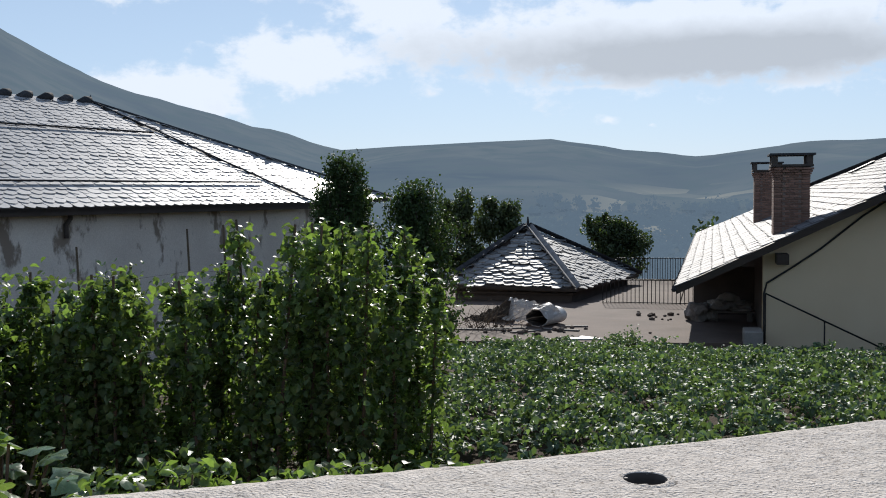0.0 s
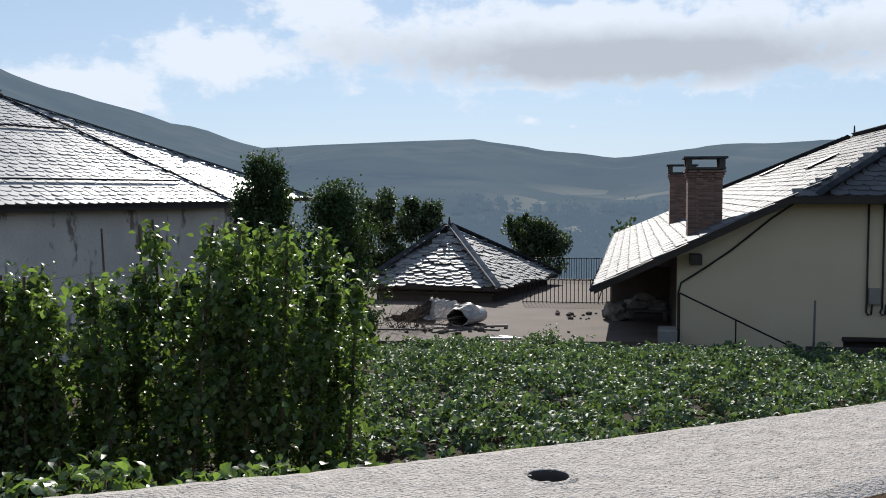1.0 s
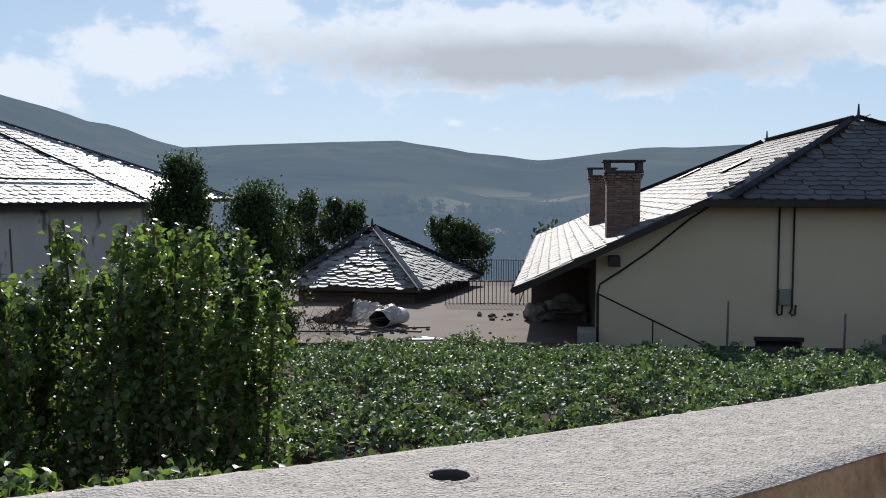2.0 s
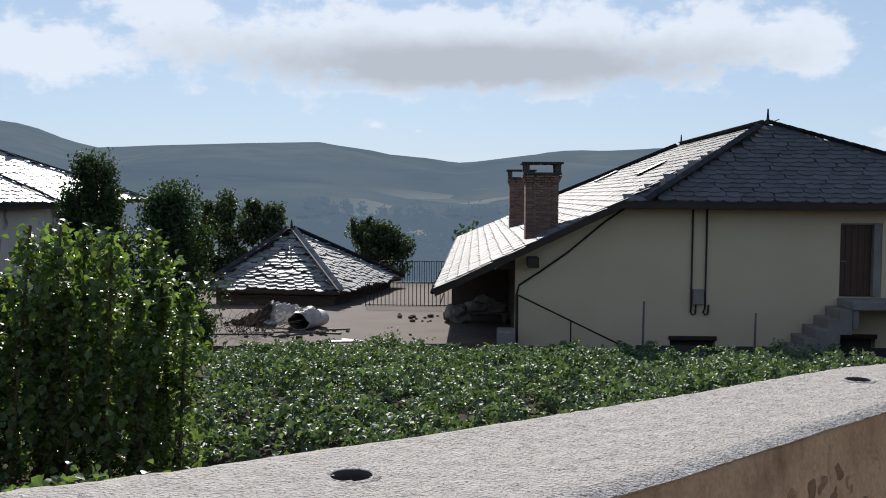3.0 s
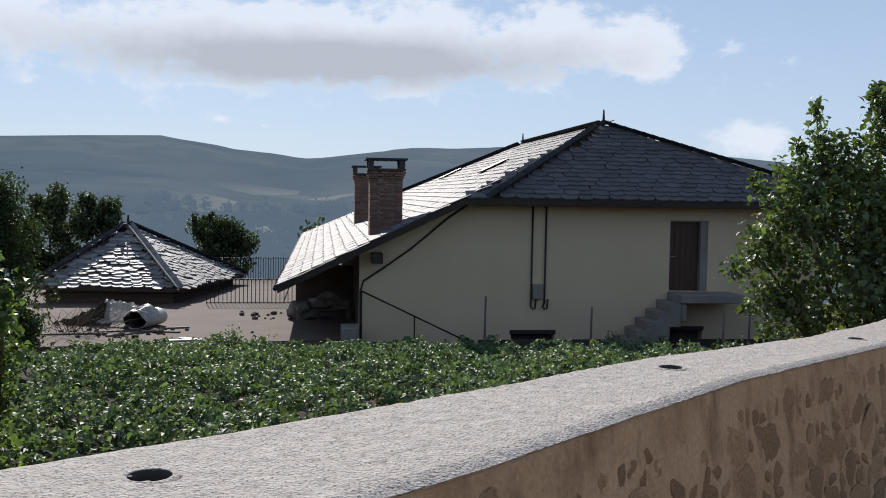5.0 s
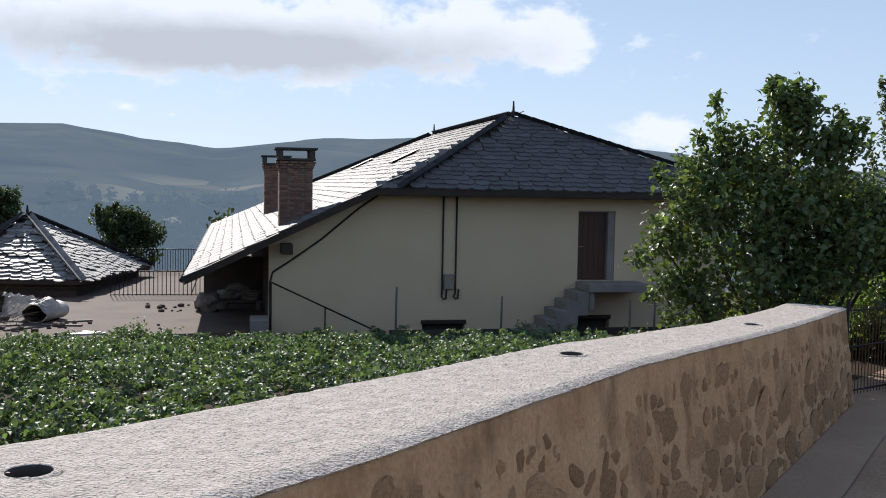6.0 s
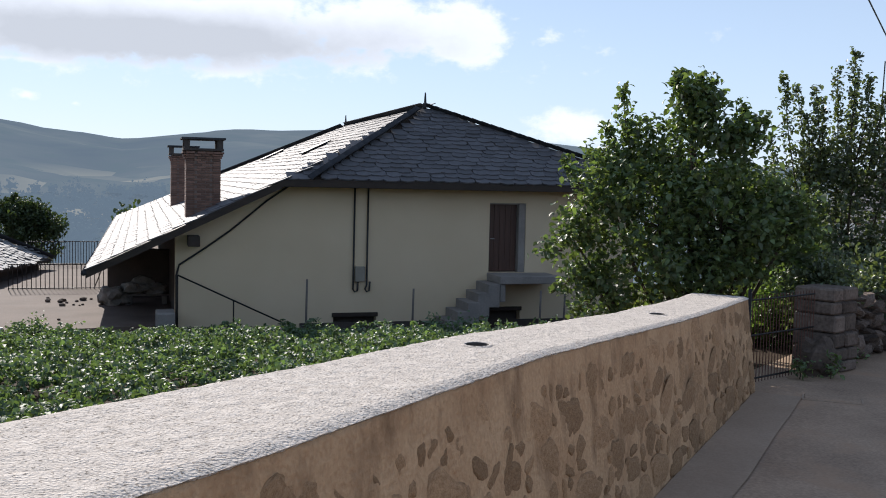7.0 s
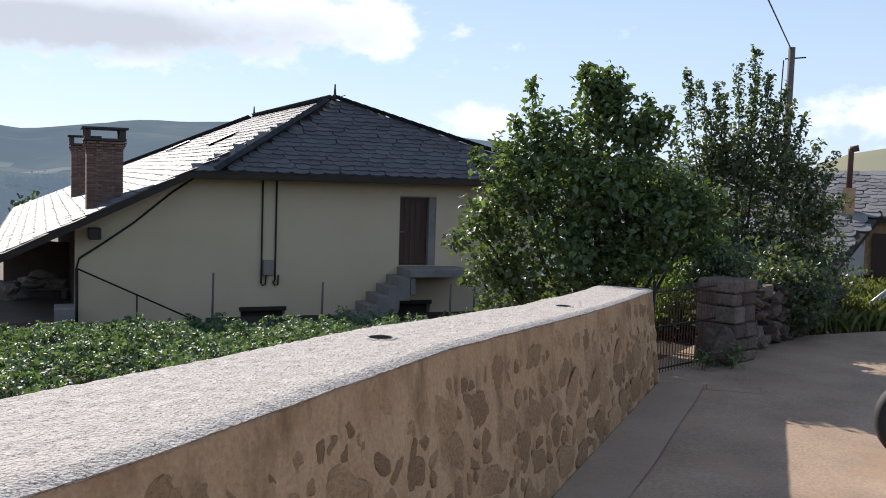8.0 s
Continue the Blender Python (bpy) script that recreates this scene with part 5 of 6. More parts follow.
def build_beans():
    rng, nr = random.Random(6), np.random.default_rng(6)
    protos = []
    for k in range(7):
        h = (1.95, 2.45, 2.25, 2.5, 1.8, 2.35, 2.1)[k]
        p = thing("bean_plant", "climbing bean plant twined up a wooden stake", "bean plant", (0, -60, -3), group="bean rows")
        lean = (rng.uniform(-.10, .10), rng.uniform(-.10, .10))
        part("stake", tube_data([(0, 0, -0.1), (lean[0] * .5, lean[1] * .5, h * .5), (lean[0], lean[1], h + rng.uniform(-0.1, 0.25))], 0.02, STAKE, 6, 0.7), p, "thin wooden stake")
        n = 640
        z = nr.random(n) ** 0.85 * h
        w = 0.25 * (1 - 0.6 * np.clip((z - 0.72 * h) / (0.28 * h), 0, 1)) * (0.8 + 0.35 * np.sin(z * 5 + k))
        a, r = nr.random(n) * 2 * np.pi, nr.random(n) ** 0.6
        c = np.stack([lean[0] * z / h + w * r * np.cos(a), lean[1] * z / h + w * r * np.sin(a), z + 0.05], 1)
        top = np.stack([lean[0] + nr.normal(0, .12, 26), lean[1] + nr.normal(0, .12, 26), h + nr.normal(0.02, 0.10, 26)], 1)
        part("vine", leaves_data(np.concatenate([c, top]), 0.082, LEAF_BEAN, nr, shape=0.78, up=0.42, droop=0.3), p, "green heart-shaped leaves")
        protos.append(p)
    first, step = Vector((-3.12, 9.62)), Vector((-0.835, -0.55))
    back = Vector((-0.55, 0.835))
    used = set()
    for r in range(4):
        for i in range(23):
            q = first + step * (0.34 * i + rng.uniform(-0.14, 0.14) - 0.10 * r) + back * (0.62 * r + rng.uniform(-0.12, 0.12))
            k = rng.choice((1, 3, 5, 2, 3)) if i < 6 else rng.choice((0, 2, 4, 6, 6, 0, 4))
            m = pose(q.x, q.y, garden_z(q.x, q.y) - 0.02, rng.gauss(0, 3), rng.gauss(0, 3), rng.uniform(0, 360))
            s = rng.uniform(0.88, 1.08) * (1.03 if i < 5 else 1.07 - 0.003 * i)
            if k not in used:
                used.add(k)
                protos[k].matrix_world = m
                protos[k].scale = (1, 1, s)
            else:
                copy_thing(protos[k], m)
    for k in range(7):
        if k not in used:
            protos[k].matrix_world = pose(-7 - k * 0.4, 9 + 0.3 * k, garden_z(-7, 9))
    # bare stakes standing above the leaves
    for x, y, z in ((-6.29, 10.3, 1.40), (-5.82, 10.3, 1.45), (-7.3, 9.6, 1.22), (-5.72, 10.35, 1.18)):
        g = garden_z(x, y)
        tagged(new("bean_stake", tube_data([(x, y, g - 0.05), (x + 0.02, y, (g + z) / 2), (x - 0.05, y + 0.03, z)], 0.022, STAKE, 6, 0.6)), "bare dark wooden bean stake", "stake", group="bean stakes")
    # strings between the stakes
    for dz in (0.0, 0.28):
        pts = [first + step * (0.6 * i) + back * 0.3 for i in range(11)]
        tagged(new("tie_string", tube_data([(p.x, p.y, 1.02 - dz + 0.04 * math.sin(i * 2.1)) for i, p in enumerate(pts)], 0.0018, GREYWOOD, 5)), "thin grey string tied along the bean stakes", "string")


def big_leaf_data(rng, size, material):
    """A lobed, cupped leaf with raised edge."""
    n, verts = 20, [(0, 0, 0)]
    for ring, f in ((1, 0.5), (2, 1.0)):
        for k in range(n):
            a = 2 * math.pi * k / n
            r = size * f * (0.85 + 0.15 * math.cos(5 * a) + 0.06 * rng.uniform(-1, 1)) * (0.55 if abs(a - math.pi) < 0.2 and f == 1 else 1)
            verts.append((r * math.cos(a), r * math.sin(a), size * (0.10 * f * f * math.cos(2 * a) - 0.18 * f * f + 0.05 * rng.uniform(-1, 1))))
    faces = [(0, 1 + k, 1 + (k + 1) % n) for k in range(n)] + [(1 + k, 1 + n + k, 1 + n + (k + 1) % n, 1 + (k + 1) % n) for k in range(n)]
    return mesh_from(verts, faces, material, smooth=True)


def build_squash():
    rng = random.Random(9)
    protos = [big_leaf_data(rng, 0.13, LEAF_SQUASH) for _ in range(5)]
    nr = np.random.default_rng(9)
    spots = [(-4.75, 4.9, 0.02, 0.5), (-4.3, 5.3, 0.0, 0.45), (-5.1, 5.5, 0.2, 0.5), (-4.9, 5.0, -0.05, 0.4), (-5.5, 5.1, 0.2, 0.5)]
    for x, y, z, r in spots:
        g = garden_z(x, y)
        p = thing("squash_plant", "squash plant with large glossy leaves at the wall's foot", "squash plant", (x, y, g), group="squash plants")
        for i in range(15):
            a, q = rng.uniform(0, 6.28), rng.uniform(0.05, r)
            e = Vector((math.cos(a) * q, math.sin(a) * q, z - g - rng.uniform(0, 0.42)))
            part("stem", tube_data([(0, 0, 0), (e.x * 0.5, e.y * 0.5, e.z * 0.6), e], 0.012, STAKE, 5), p)
            part("leaf", protos[rng.randrange(5)], p, at=Matrix.Translation(e) @ Euler((rng.gauss(0, .24), rng.gauss(0, .24), rng.uniform(0, 6.28))).to_matrix().to_4x4() @ Matrix.Scale(rng.uniform(0.75, 1.25), 4))
    for x, y, z in ((-3.75, 4.75, 0.18), (-3.45, 5.05, 0.22), (-3.15, 4.95, 0.10), (-2.75, 5.3, 0.12), (-2.5, 5.6, 0.14), (-2.15, 5.55, 0.02), (-1.9, 5.9, 0.06)):
        g = garden_z(x, y)
        p = thing("bush_bean", "low bright green bush bean at the wall's foot", "bean plant", (x, y, g), group="bush beans")
        pts = np.stack([nr.normal(0, 0.17, 150), nr.normal(0, 0.17, 150), z - g - np.abs(nr.normal(0, 0.22, 150))], 1)
        part("stem", joined_tubes([([(0, 0, 0), (rng.uniform(-.1, .1), rng.uniform(-.1, .1), z - g - 0.1)], 0.012, 0.5) for _ in range(4)], STAKE), p)
        part("foliage", leaves_data(pts, 0.075, LEAF_BEAN, nr, shape=0.8, up=0.45), p)


build_potatoes()
build_beans()
build_squash()


# ---- yard: fence, scrap, porch clutter, stakes ----
def build_fence(x0, y0, x1, y1, z0, z1, gap, r, label):
    f = thing("iron_fence", label, "fence", (x0, y0, z0))
    L = math.hypot(x1 - x0, y1 - y0)
    d = Vector(((x1 - x0) / L, (y1 - y0) / L, 0))
    for z in (0.06, z1 - z0 - 0.03):
        part("rail", tube_data([Vector((0, 0, z)), d * L + Vector((0, 0, z))], r * 1.3, IRON, 6), f)
    bar = tube_data([(0, 0, 0), (0, 0, z1 - z0)], r, IRON, 6)
    for i in range(int(L / gap) + 1):
        part("bar", bar, f, at=Matrix.Translation(d * (gap * i)))


build_fence(-4.1, 34.95, -1.0, 35.0, TZ - 0.02, -1.27, 0.14, 0.014, "low dark iron railing along the yard's edge")
build_fence(-4.6, 44.6, -0.5, 44.8, -2.18, -1.15, 0.11, 0.014, "dark iron railing beyond the yard")


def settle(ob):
    """Scales a thing of the yard 1.319 times about the first camera eye, pushing it back."""
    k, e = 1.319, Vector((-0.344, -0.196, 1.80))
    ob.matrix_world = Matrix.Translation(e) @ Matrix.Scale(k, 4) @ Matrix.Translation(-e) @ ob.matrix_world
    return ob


def build_scrap():
    TZ = -1.18
    rng = random.Random(14)
    g = -2.13

    def rumpled(nx, ny, sx, sy, height, thick, material, seed, amp):
        bm = bmesh.new()
        grid = [[bm.verts.new((sx * i / nx, sy * j / ny, height(i / nx, j / ny) + amp * noise.noise(Vector((i * 0.45, j * 0.5, seed))) + 0.5 * amp * noise.noise(Vector((i * 1.3, j * 1.4, seed))))) for j in range(ny + 1)] for i in range(nx + 1)]
        for i in range(nx):
            for j in range(ny):
                bm.faces.new((grid[i][j], grid[i + 1][j], grid[i + 1][j + 1], grid[i][j + 1]))
        bmesh.ops.solidify(bm, geom=bm.faces[:], thickness=thick)
        return bm_data(bm, material)
    me = rumpled(18, 12, 0.95, 0.85, lambda u, v: 0.03 + 0.60 * smooth(0, 1, v) * (1 - 0.25 * u), 0.008, SHEET, 3, 0.10)
    me.transform(pose(-6.5, 29.0, g + 0.06, 0, 0, -8))
    tagged(new("scrap_sheet", me), "crumpled pale sheet metal leaning on the yard slab", "sheet metal")
    me = rumpled(22, 16, 1.55, 1.5, lambda u, v: 0.78 * math.sin(math.pi * min(1, 0.12 + 0.85 * v)) * (0.08 + 0.92 * u ** 1.4) - 0.12, 0.02, DEBRIS, 9, 0.13)
    me.transform(pose(-7.85, 29.1, g + 0.02))
    tagged(new("scrap_mound", me), "dark heap of rotten boards and dry brush", "debris heap")
    v, f, n = [], [], 24
    prof = [(0.36, 0.0), (0.37, 0.02), (0.355, 0.05), (0.36, 0.32), (0.37, 0.34), (0.36, 0.36), (0.36, 0.62), (0.35, 0.95), (0.02, 0.94), (0.02, 0.90), (0.335, 0.90), (0.342, 0.0)]
    for r, y in prof:
        for k in range(n):
            q = 2 * math.pi * k / n
            dent = 1 - 0.10 * max(0, math.sin(q)) * smooth(0.9, 0, y) + 0.03 * noise.noise(Vector((math.cos(q) * 2, y * 3, math.sin(q) * 2)))
            v.append((r * math.cos(q), y, 0.36 + r * dent * math.sin(q)))
    m = len(prof)
    for a in range(m):
        b = (a + 1) % m
        f += [(a * n + k, b * n + k, b * n + (k + 1) % n, a * n + (k + 1) % n) for k in range(n)]
    me = mesh_from(v, f, SHEET)
    # Shade in the open end is painted on the barrel's inner faces
    me.materials.append(PLINTH_SHADE)
    me.polygons.foreach_set("material_index", [0] * (8 * n) + [1] * (3 * n) + [0] * n)
    me.transform(pose(-5.32, 28.4, g, 0, 0, -24) @ Matrix.Diagonal((1.1, 1.1, 0.72, 1)))
    tagged(new("barrel", me), "dented pale metal barrel lying on its side, inside coloured dark for shade", "barrel")
    me = rumpled(12, 10, 0.75, 0.85, lambda u, v: 0.45 - 0.40 * abs(u - 0.45) ** 1.7 * 2.2 + 0.1 * v, 0.008, SHEET, 15, 0.05)
    me.transform(pose(-5.66, 28.36, g + 0.10, 0, 0, -20))
    tagged(new("scrap_sheet", me), "torn pale sheet draped over the barrel", "sheet metal")
    for i, (x, y, a, l) in enumerate(((-4.7, 21.0, 20, 0.9), (-3.5, 21.0, -10, 0.8), (-5.2, 20.7, 5, 1.1), (-4.2, 20.6, 40, 0.7), (-3.3, 21.6, 15, 0.6), (-2.9, 19.75, 12, 0.7), (-2.75, 19.9, -30, 0.5))):
        me = box_data(-l / 2, -0.06, 0, l / 2, 0.06, 0.03, SHEET if i > 4 else GREYWOOD, 0.004)
        me.transform(pose(x, y, TZ + 0.002, 0, 0, a))
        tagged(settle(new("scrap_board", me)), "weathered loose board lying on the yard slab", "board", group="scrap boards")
    for i in range(46):
        x, y = (rng.gauss(-4.3, 0.8), rng.gauss(20.9, 0.5)) if i < 34 else (rng.gauss(-1.6, 0.3), rng.gauss(23.6, 0.5))
        if y < 19.9 or x < -5.6:
            continue
        r = rng.uniform(0.025, 0.075)
        me = stone_data(rng, r * 1.3, r, r * 0.7, STONE_GREY, 0.25, 1)
        me.transform(pose(x, y, TZ + r * 0.5, 0, 0, rng.uniform(0, 360)))
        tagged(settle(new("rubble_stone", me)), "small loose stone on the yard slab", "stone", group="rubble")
    nr = np.random.default_rng(15)
    lines = []
    for _ in range(70):
        p = Vector((nr.normal(-5.3, 0.45), nr.normal(20.8, 0.3), TZ + abs(nr.normal(0.05, 0.08))))
        e = p + Vector((nr.normal(0.1, 0.35), nr.normal(0, 0.3), abs(nr.normal(0.32, 0.18))))
        lines.append(([p, p.lerp(e, 0.5) + Vector((0, 0, 0.05)), e], 0.007, 0.3))
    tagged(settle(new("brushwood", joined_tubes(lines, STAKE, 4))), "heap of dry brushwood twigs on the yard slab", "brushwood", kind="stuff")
    # sacks on a low plank bench under the porch
    for x, y, z, sx, sy, sz in ((-0.72, 30.62, 0.0, 0.36, 0.26, 0.30), (-0.15, 30.7, 0.33, 0.32, 0.24, 0.17), (0.45, 30.75, 0.33, 0.36, 0.25, 0.14), (-0.95, 30.85, 0.0, 0.2, 0.2, 0.2), (0.1, 30.95, 0.33, 0.3, 0.2, 0.24)):
        me = stone_data(rng, sx, sy, sz, PALE, 0.34, 3)
        me.transform(pose(x, y, g + z + sz * 0.86))
        tagged(new("sack", me), "slumped pale sack stored under the porch", "sack", group="sacks")
    b = thing("plank_bench", "low weathered plank bench in the porch shade", "bench", (0, 0, 0))
    for y in (30.55, 30.78, 31.01):
        part("plank", box_data(-0.42, y, g + 0.27, 0.86, y + 0.2, g + 0.32, GREYWOOD, 0.008), b)
    for x in (-0.34, 0.64):
        part("leg", box_data(x, 30.62, g, x + 0.14, 31.12, g + 0.27, GREYWOOD, 0.006), b)
    tagged(new("kerb_block", box_data(0.40, 26.0, -2.6, 0.88, 26.9, -1.78, CONC, 0.03)), "pale concrete block at the house corner", "concrete block")
    r = thing("stair_rail", "thin dark handrail sloping down beside the house", "handrail", (0.95, 26.6, -2.35))
    part("rail", tube_data([(0, 0, 1.49), (2.72, -0.05, 0.2)], 0.022, IRON, 8), r)
    for x, z in ((0.0, 1.49), (1.44, 0.80)):
        part("post", tube_data([(x, 0, -0.2), (x, 0, z)], 0.02, IRON, 8), r)
    for x, y, z in ((4.09, 25.2, -0.85), (6.92, 25.2, -1.12), (10.55, 25.2, -1.21), (11.27, 25.2, -1.25)):
        me = tube_data([(x, y, -2.6), (x + 0.01, y, (z - 2.4) / 2), (x + 0.02, y, z)], 0.032, GREYWOOD, 7, 0.85)
        tagged(new("garden_stake", me), "weathered grey garden stake in front of the house", "stake", group="garden stakes")


build_scrap()


# ---- gate, pillar, rubble wall, lane end ----
def build_gate():
    g = thing("iron_gate", "rusty black iron bar gate, closed, at the wall's end", "gate", (5.56, 8.06, ROAD_Z))
    d = Vector((0.92, 0.39, 0))
    L = 1.16
    for z in (0.06, 0.48, 0.82):
        part("rail", tube_data([Vector((0, 0, z)), d * L + Vector((0, 0, z))], 0.010, IRON, 6), g)
    bar = tube_data([(0, 0, 0.02), (0, 0, 0.86)], 0.005, RUST, 6)
    for i in range(23):
        part("bar", bar, g, at=Matrix.Translation(d * (L * i / 22)))
    part("hinge_post", tube_data([(0, 0, 0), (0, 0, 0.93)], 0.018, IRON, 8), g, "black iron hinge post")


def build_pillar():
    rng = random.Random(31)
    p = thing("gate_pillar", "squat pillar of stacked grey stone blocks", "pillar", (6.93, 8.70, ROAD_Z), 24)
    z = 0.0
    for k in range(6):
        h = rng.uniform(0.12, 0.19)
        cut = rng.uniform(-0.10, 0.10)
        for x0, x1 in ((-0.25, cut), (cut, 0.25)):
            me = box_data(x0 + 0.006, -0.24 + rng.uniform(0, .03), z + 0.004, x1 - 0.006, 0.24, z + h - 0.008, STONE_GREY, 0.018)
            part("block", me, p, at=Matrix.Rotation(rng.gauss(0, 0.03), 4, "Z"))
        z += h
    part("mortar_core", box_data(-0.2, -0.19, 0, 0.2, 0.2, z - 0.03, PLINTH_SHADE), p)
    me = stone_data(rng, 0.19, 0.16, 0.22, STONE_GREY, 0.25, 3)
    me.transform(pose(6.64, 8.42, ROAD_Z + 0.17))
    tagged(new("boulder", me), "pale rough boulder against the pillar's foot", "boulder")
    w = thing("rubble_wall", "rough dry wall of grey and brown boulders by the lane", "wall", (0, 0, 0))
    a, b = Vector((7.12, 8.88)), Vector((10.5, 11.0))
    part("wall_core", prism_data([(a.x + 0.06, a.y - 0.05), (b.x, b.y - 0.05), (b.x - 0.1, b.y + 0.25), (a.x - 0.1, a.y + 0.3)], ROAD_Z - 0.3, [0.56, 0.36, 0.36, 0.56], PLINTH_SHADE), w)
    protos = [stone_data(rng, 1, 1, 1, STONE_GREY, 0.3) for _ in range(9)]
    dd = (b - a).normalized()
    nn = Vector((dd.y, -dd.x))
    placed = []
    for _ in range(2600):
        sdist = rng.uniform(-0.05, (b - a).length)
        top = 0.70 - 0.2 * sdist / 4.1
        rx = rng.choice((0.22, 0.17, 0.13, 0.10, 0.07)) * rng.uniform(0.8, 1.2)
        rz = rx * rng.uniform(0.5, 0.85)
        zz = rng.uniform(rz * 0.6, top)
        if any(abs(sdist - o[0]) < (rx + o[2]) * 0.80 and abs(zz - o[1]) < (rz + o[3]) * 0.80 for o in placed):
            continue
        placed.append((sdist, zz, rx, rz))
        q = a + dd * sdist + nn * (0.02 + 0.05 * rng.random())
        part("stone", protos[rng.randrange(9)], w, at=pose(q.x, q.y, ROAD_Z + zz, rng.uniform(-10, 10), rng.uniform(-14, 14), math.degrees(math.atan2(dd.y, dd.x))) @ Matrix.Diagonal((rx, 0.16, rz, 1)))
    for i in range(3):
        nr = np.random.default_rng(40 + i)
        x, y = ((6.62, 8.2), (7.3, 8.75), (6.3, 8.25))[i]
        t = thing("wall_weed", "small green weed growing at the wall's foot", "weed", (x, y, ROAD_Z), group="lane weeds")
        part("stem", tube_data([(0, 0, 0), (0.02, 0, 0.16)], 0.006, STAKE, 5), t)
        part("foliage", leaves_data(nr.normal(0, 0.06, (70, 3)) + (0, 0, 0.13), 0.05, LEAF_HAZEL, nr), t)
    nr = np.random.default_rng(44)
    cs = []
    for _ in range(15000):
        q, n = nr.uniform(11.2, 19), nr.uniform(-7, 2.5)
        if n > -0.1 - 0.8 * (q - 11.0):
            x, y, _z = wall_point(q, n, 0)
            cs.append((x, y, ROAD_Z + 0.05 + nr.uniform(0, 0.06)))
    tagged(new("grass_verge", leaves_data(np.array(cs), 0.34, GRASS, nr, shape=0.07, stand=1.35)), "long yellow-green grass at the lane's end", "grass", kind="stuff")
    for i in range(2):
        me = tube_data([(11.2 + 0.2 * i, 11.1, ROAD_Z + 0.1), (12.1 + 0.2 * i, 11.2, 0.42 + 0.18 * i), (13.6, 11.4, 0.95 + 0.2 * i)], 0.025, GALV, 8)
        tagged(new("metal_bar", me), "galvanised steel bar slanting over the grass", "bar", group="metal bars")
    # drain cover in the lane
    dc = thing("drain_cover", "worn concrete drain cover in a concrete frame set in the lane", "drain cover", (6.01, 7.39, ROAD_Z), -37)
    for y0, y1, x0, x1 in ((-0.13, -0.11, -0.26, 0.26), (0.11, 0.13, -0.26, 0.26), (-0.11, 0.11, -0.26, -0.24), (-0.11, 0.11, 0.24, 0.26)):
        part("frame_side", box_data(x0, y0, -0.02, x1, y1, 0.005, STRIP, 0.003), dc, "worn cement frame")
    part("lid", box_data(-0.236, -0.106, -0.02, 0.236, 0.106, 0.007, ROAD, 0.004), dc, "worn concrete lid")
    # wheel at the lane's side
    w = thing("car_wheel", "black rubber car wheel standing beside the lane", "wheel", (5.655, 4.965, ROAD_Z), -43)
    v, f, n, m = [], [], 36, 10
    for i in range(n):
        a = 2 * math.pi * i / n
        for j in range(m):
            b2 = 2 * math.pi * j / m
            r = 0.245 + 0.06 * math.cos(b2)
            v.append((r * math.sin(a), 0.095 * math.sin(b2), 0.305 + r * math.cos(a)))
    for i in range(n):
        f += [(i * m + j, i * m + (j + 1) % m, ((i + 1) % n) * m + (j + 1) % m, ((i + 1) % n) * m + j) for j in range(m)]
    part("tyre", mesh_from(v, f, RUBBER, True), w, "black rubber tyre")
    me = tube_data([(0, -0.06, 0.305), (0, 0.06, 0.305)], 0.19, GALV, 28)
    part("rim", me, w, "grey steel rim")


build_gate()
build_pillar()


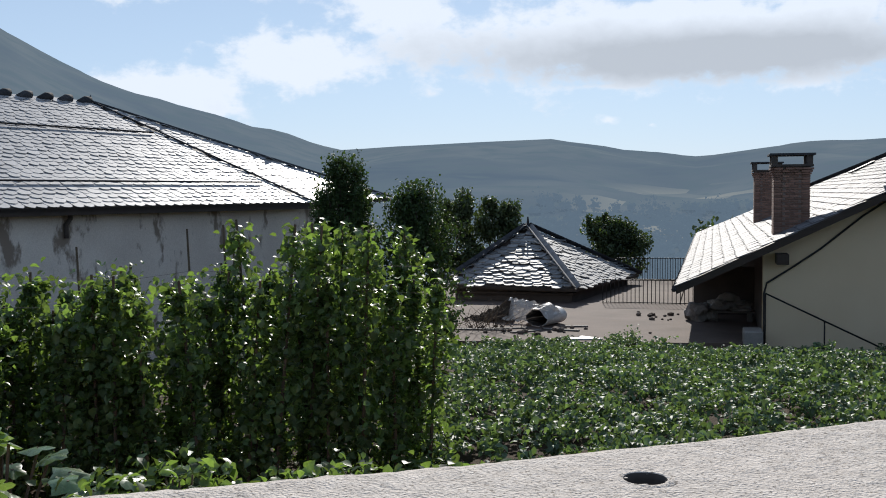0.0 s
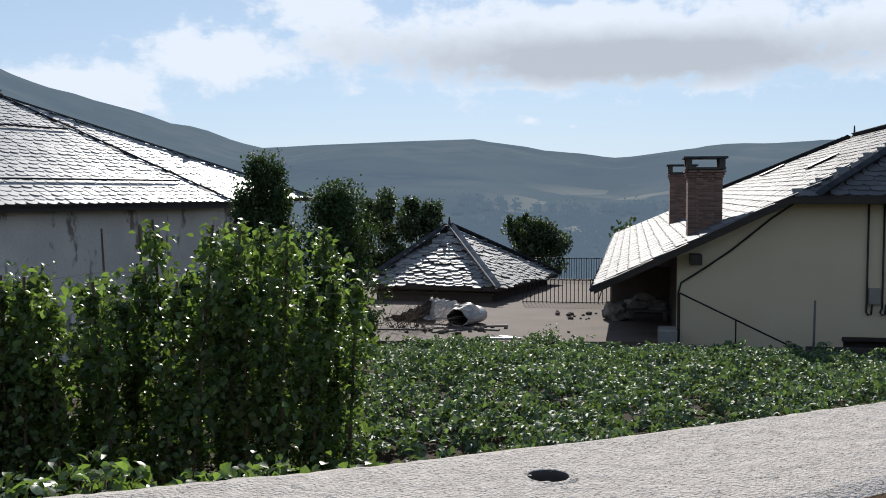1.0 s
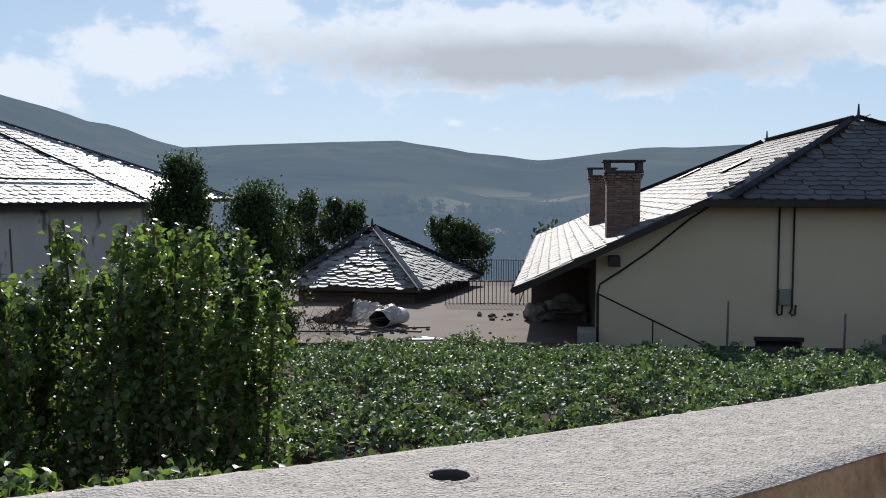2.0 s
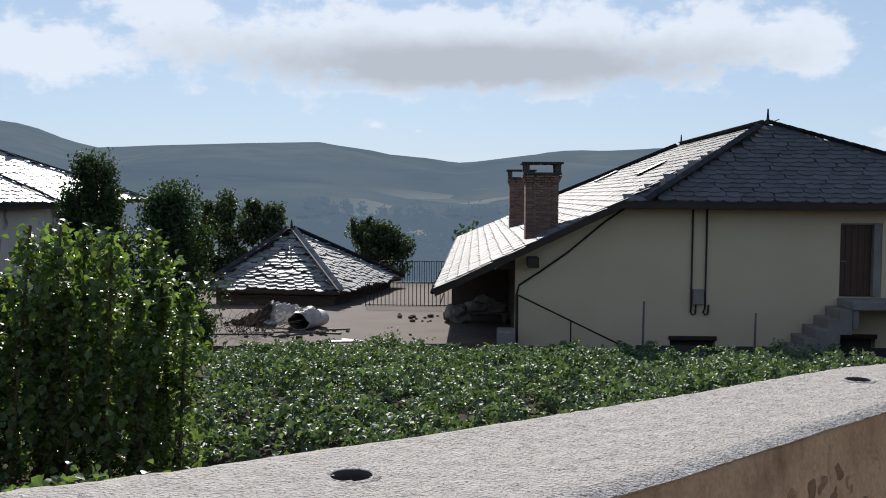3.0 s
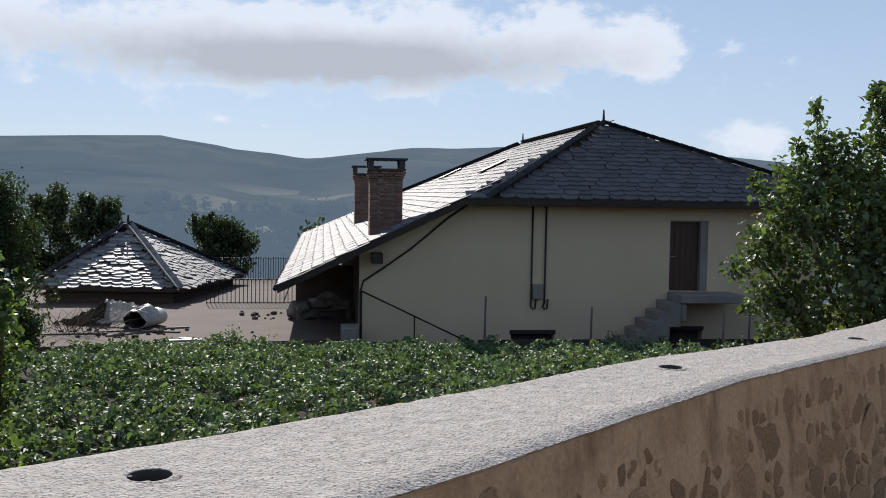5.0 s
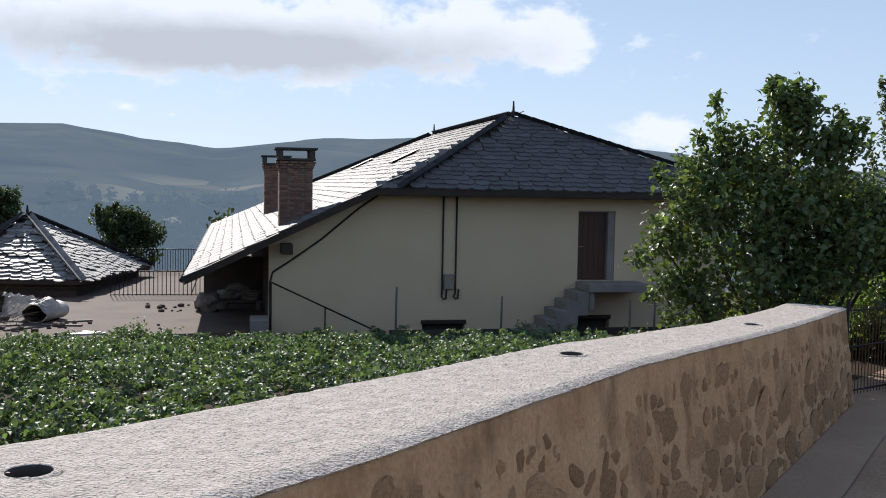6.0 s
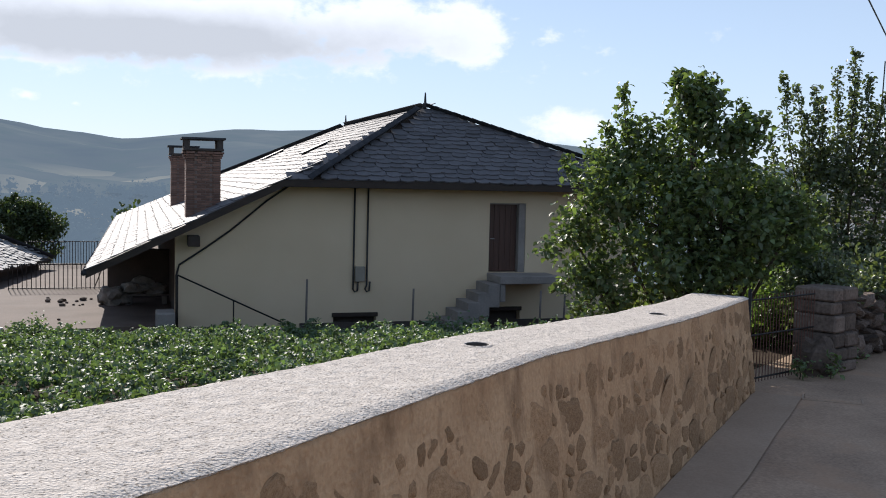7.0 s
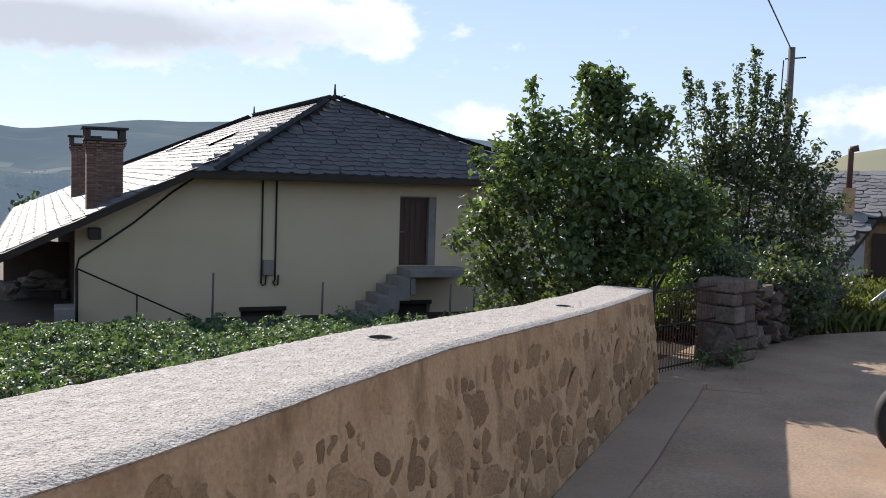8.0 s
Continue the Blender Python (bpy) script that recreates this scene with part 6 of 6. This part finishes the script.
# ---- cottage and pole at the lane's end ----
def build_cottage():
    P, r, b = Vector((16.8, 17.25, 0)), Vector((0.72, -0.695, 0)), Vector((0.695, 0.72, 0))
    q = lambda u, v, z: tuple(P + r * u + b * v + Vector((0, 0, z)))
    c = thing("cottage", "old low cottage with a sagging grey slate roof", "cottage")
    rng = random.Random(51)
    e1, e2, r1, r2 = q(-2.6, 0, 1.12), q(7, 0, 1.12), q(-2.6, 3.2, 2.12), q(7, 3.2, 2.12)
    roof = new("roof")
    roof.parent = c
    part("deck", sheet_data([e1, e2, r2, r1], 0.12, WOOD_DARK), roof)
    plane_slates(roof, [e1, e2, r2, r1], None, 0.34, 0.26, SLATE_COTTAGE, rng, rnd=0.8, thick=0.02, pieces=200, jitter=0.12)
    part("deck", sheet_data([r1, r2, q(7, 6.4, 1.0), q(-2.2, 6.4, 1.0)], 0.12, WOOD_DARK), roof)
    l = [q(-2.5, -2.7, -0.02), q(-0.22, -2.7, -0.02), q(0.62, -0.15, 1.07), q(-1.7, -0.15, 1.07)]
    part("lean_to_deck", sheet_data(l, 0.1, WOOD_DARK), roof)
    plane_slates(roof, l, None, 0.34, 0.26, SLATE_COTTAGE, rng, rnd=0.8, thick=0.02, pieces=60, jitter=0.12)
    part("front_wall", prism_data([q(-2, 0.3, 0)[:2], q(6.8, 0.3, 0)[:2], q(6.8, 0.7, 0)[:2], q(-2, 0.7, 0)[:2]], -0.6, 1.05, MORTAR), c, "plain buff masonry wall")
    part("lean_to_wall", prism_data([q(-1.9, -2.4, 0)[:2], q(-0.45, -2.4, 0)[:2], q(0.4, 0.25, 0)[:2], q(-1.2, 0.25, 0)[:2]], -0.6, [-0.08, -0.08, 0.85, 0.85], PLASTER), c, "pale weathered lean-to wall")
    part("door", sheet_data([q(0.55, 0.24, 0.75), q(1.5, 0.24, 0.75), q(1.5, 0.29, 0.75), q(0.55, 0.29, 0.75)], 1.3, DOORWOOD), c, "dark shaded plank door")
    st = new("chimney")
    st.parent = c
    tagged(st, "stubby masonry stack with a rusty stove pipe")
    part("stack", prism_data([q(-0.12, 0.0, 0)[:2], q(0.14, 0.0, 0)[:2], q(0.14, 0.3, 0)[:2], q(-0.12, 0.3, 0)[:2]], 1.05, 1.75, MORTAR), st)
    part("flue_pipe", tube_data([q(0, 0.15, 1.7), q(0, 0.15, 2.62)], 0.065, RUST, 10), st, "rusty stove pipe")
    part("cowl", tube_data([q(-0.02, 0.15, 2.60), q(0.16, 0.15, 2.64)], 0.07, RUST, 8), st, "rusty pipe cowl")
    p = thing("utility_pole", "weathered wooden utility pole with a side bracket", "pole", (16.44, 18.94, -0.6))
    part("shaft", tube_data([(0, 0, 0), (0.0, 0, 2.9), (0.02, 0, 5.6)], 0.10, GREYWOOD, 12, 0.8), p)
    part("bracket", tube_data([(-0.1, 0.08, 5.33), (0.26, -0.22, 5.36)], 0.018, IRON, 6), p, "iron cross bracket")
    part("brace_rod", tube_data([(-0.12, 0.1, 5.3), (-0.16, 0.14, 3.0)], 0.015, IRON, 6), p)
    tagged(new("overhead_cable", tube_data([(16.44, 18.94, 4.95), (12.83, 15.48, 5.27), (7.0, 9.9, 5.85), (-4, -0.6, 7.3), (-33, -28, 11)], 0.016, CABLE, 6)), "black overhead cable running from the pole", "cable")


build_cottage()
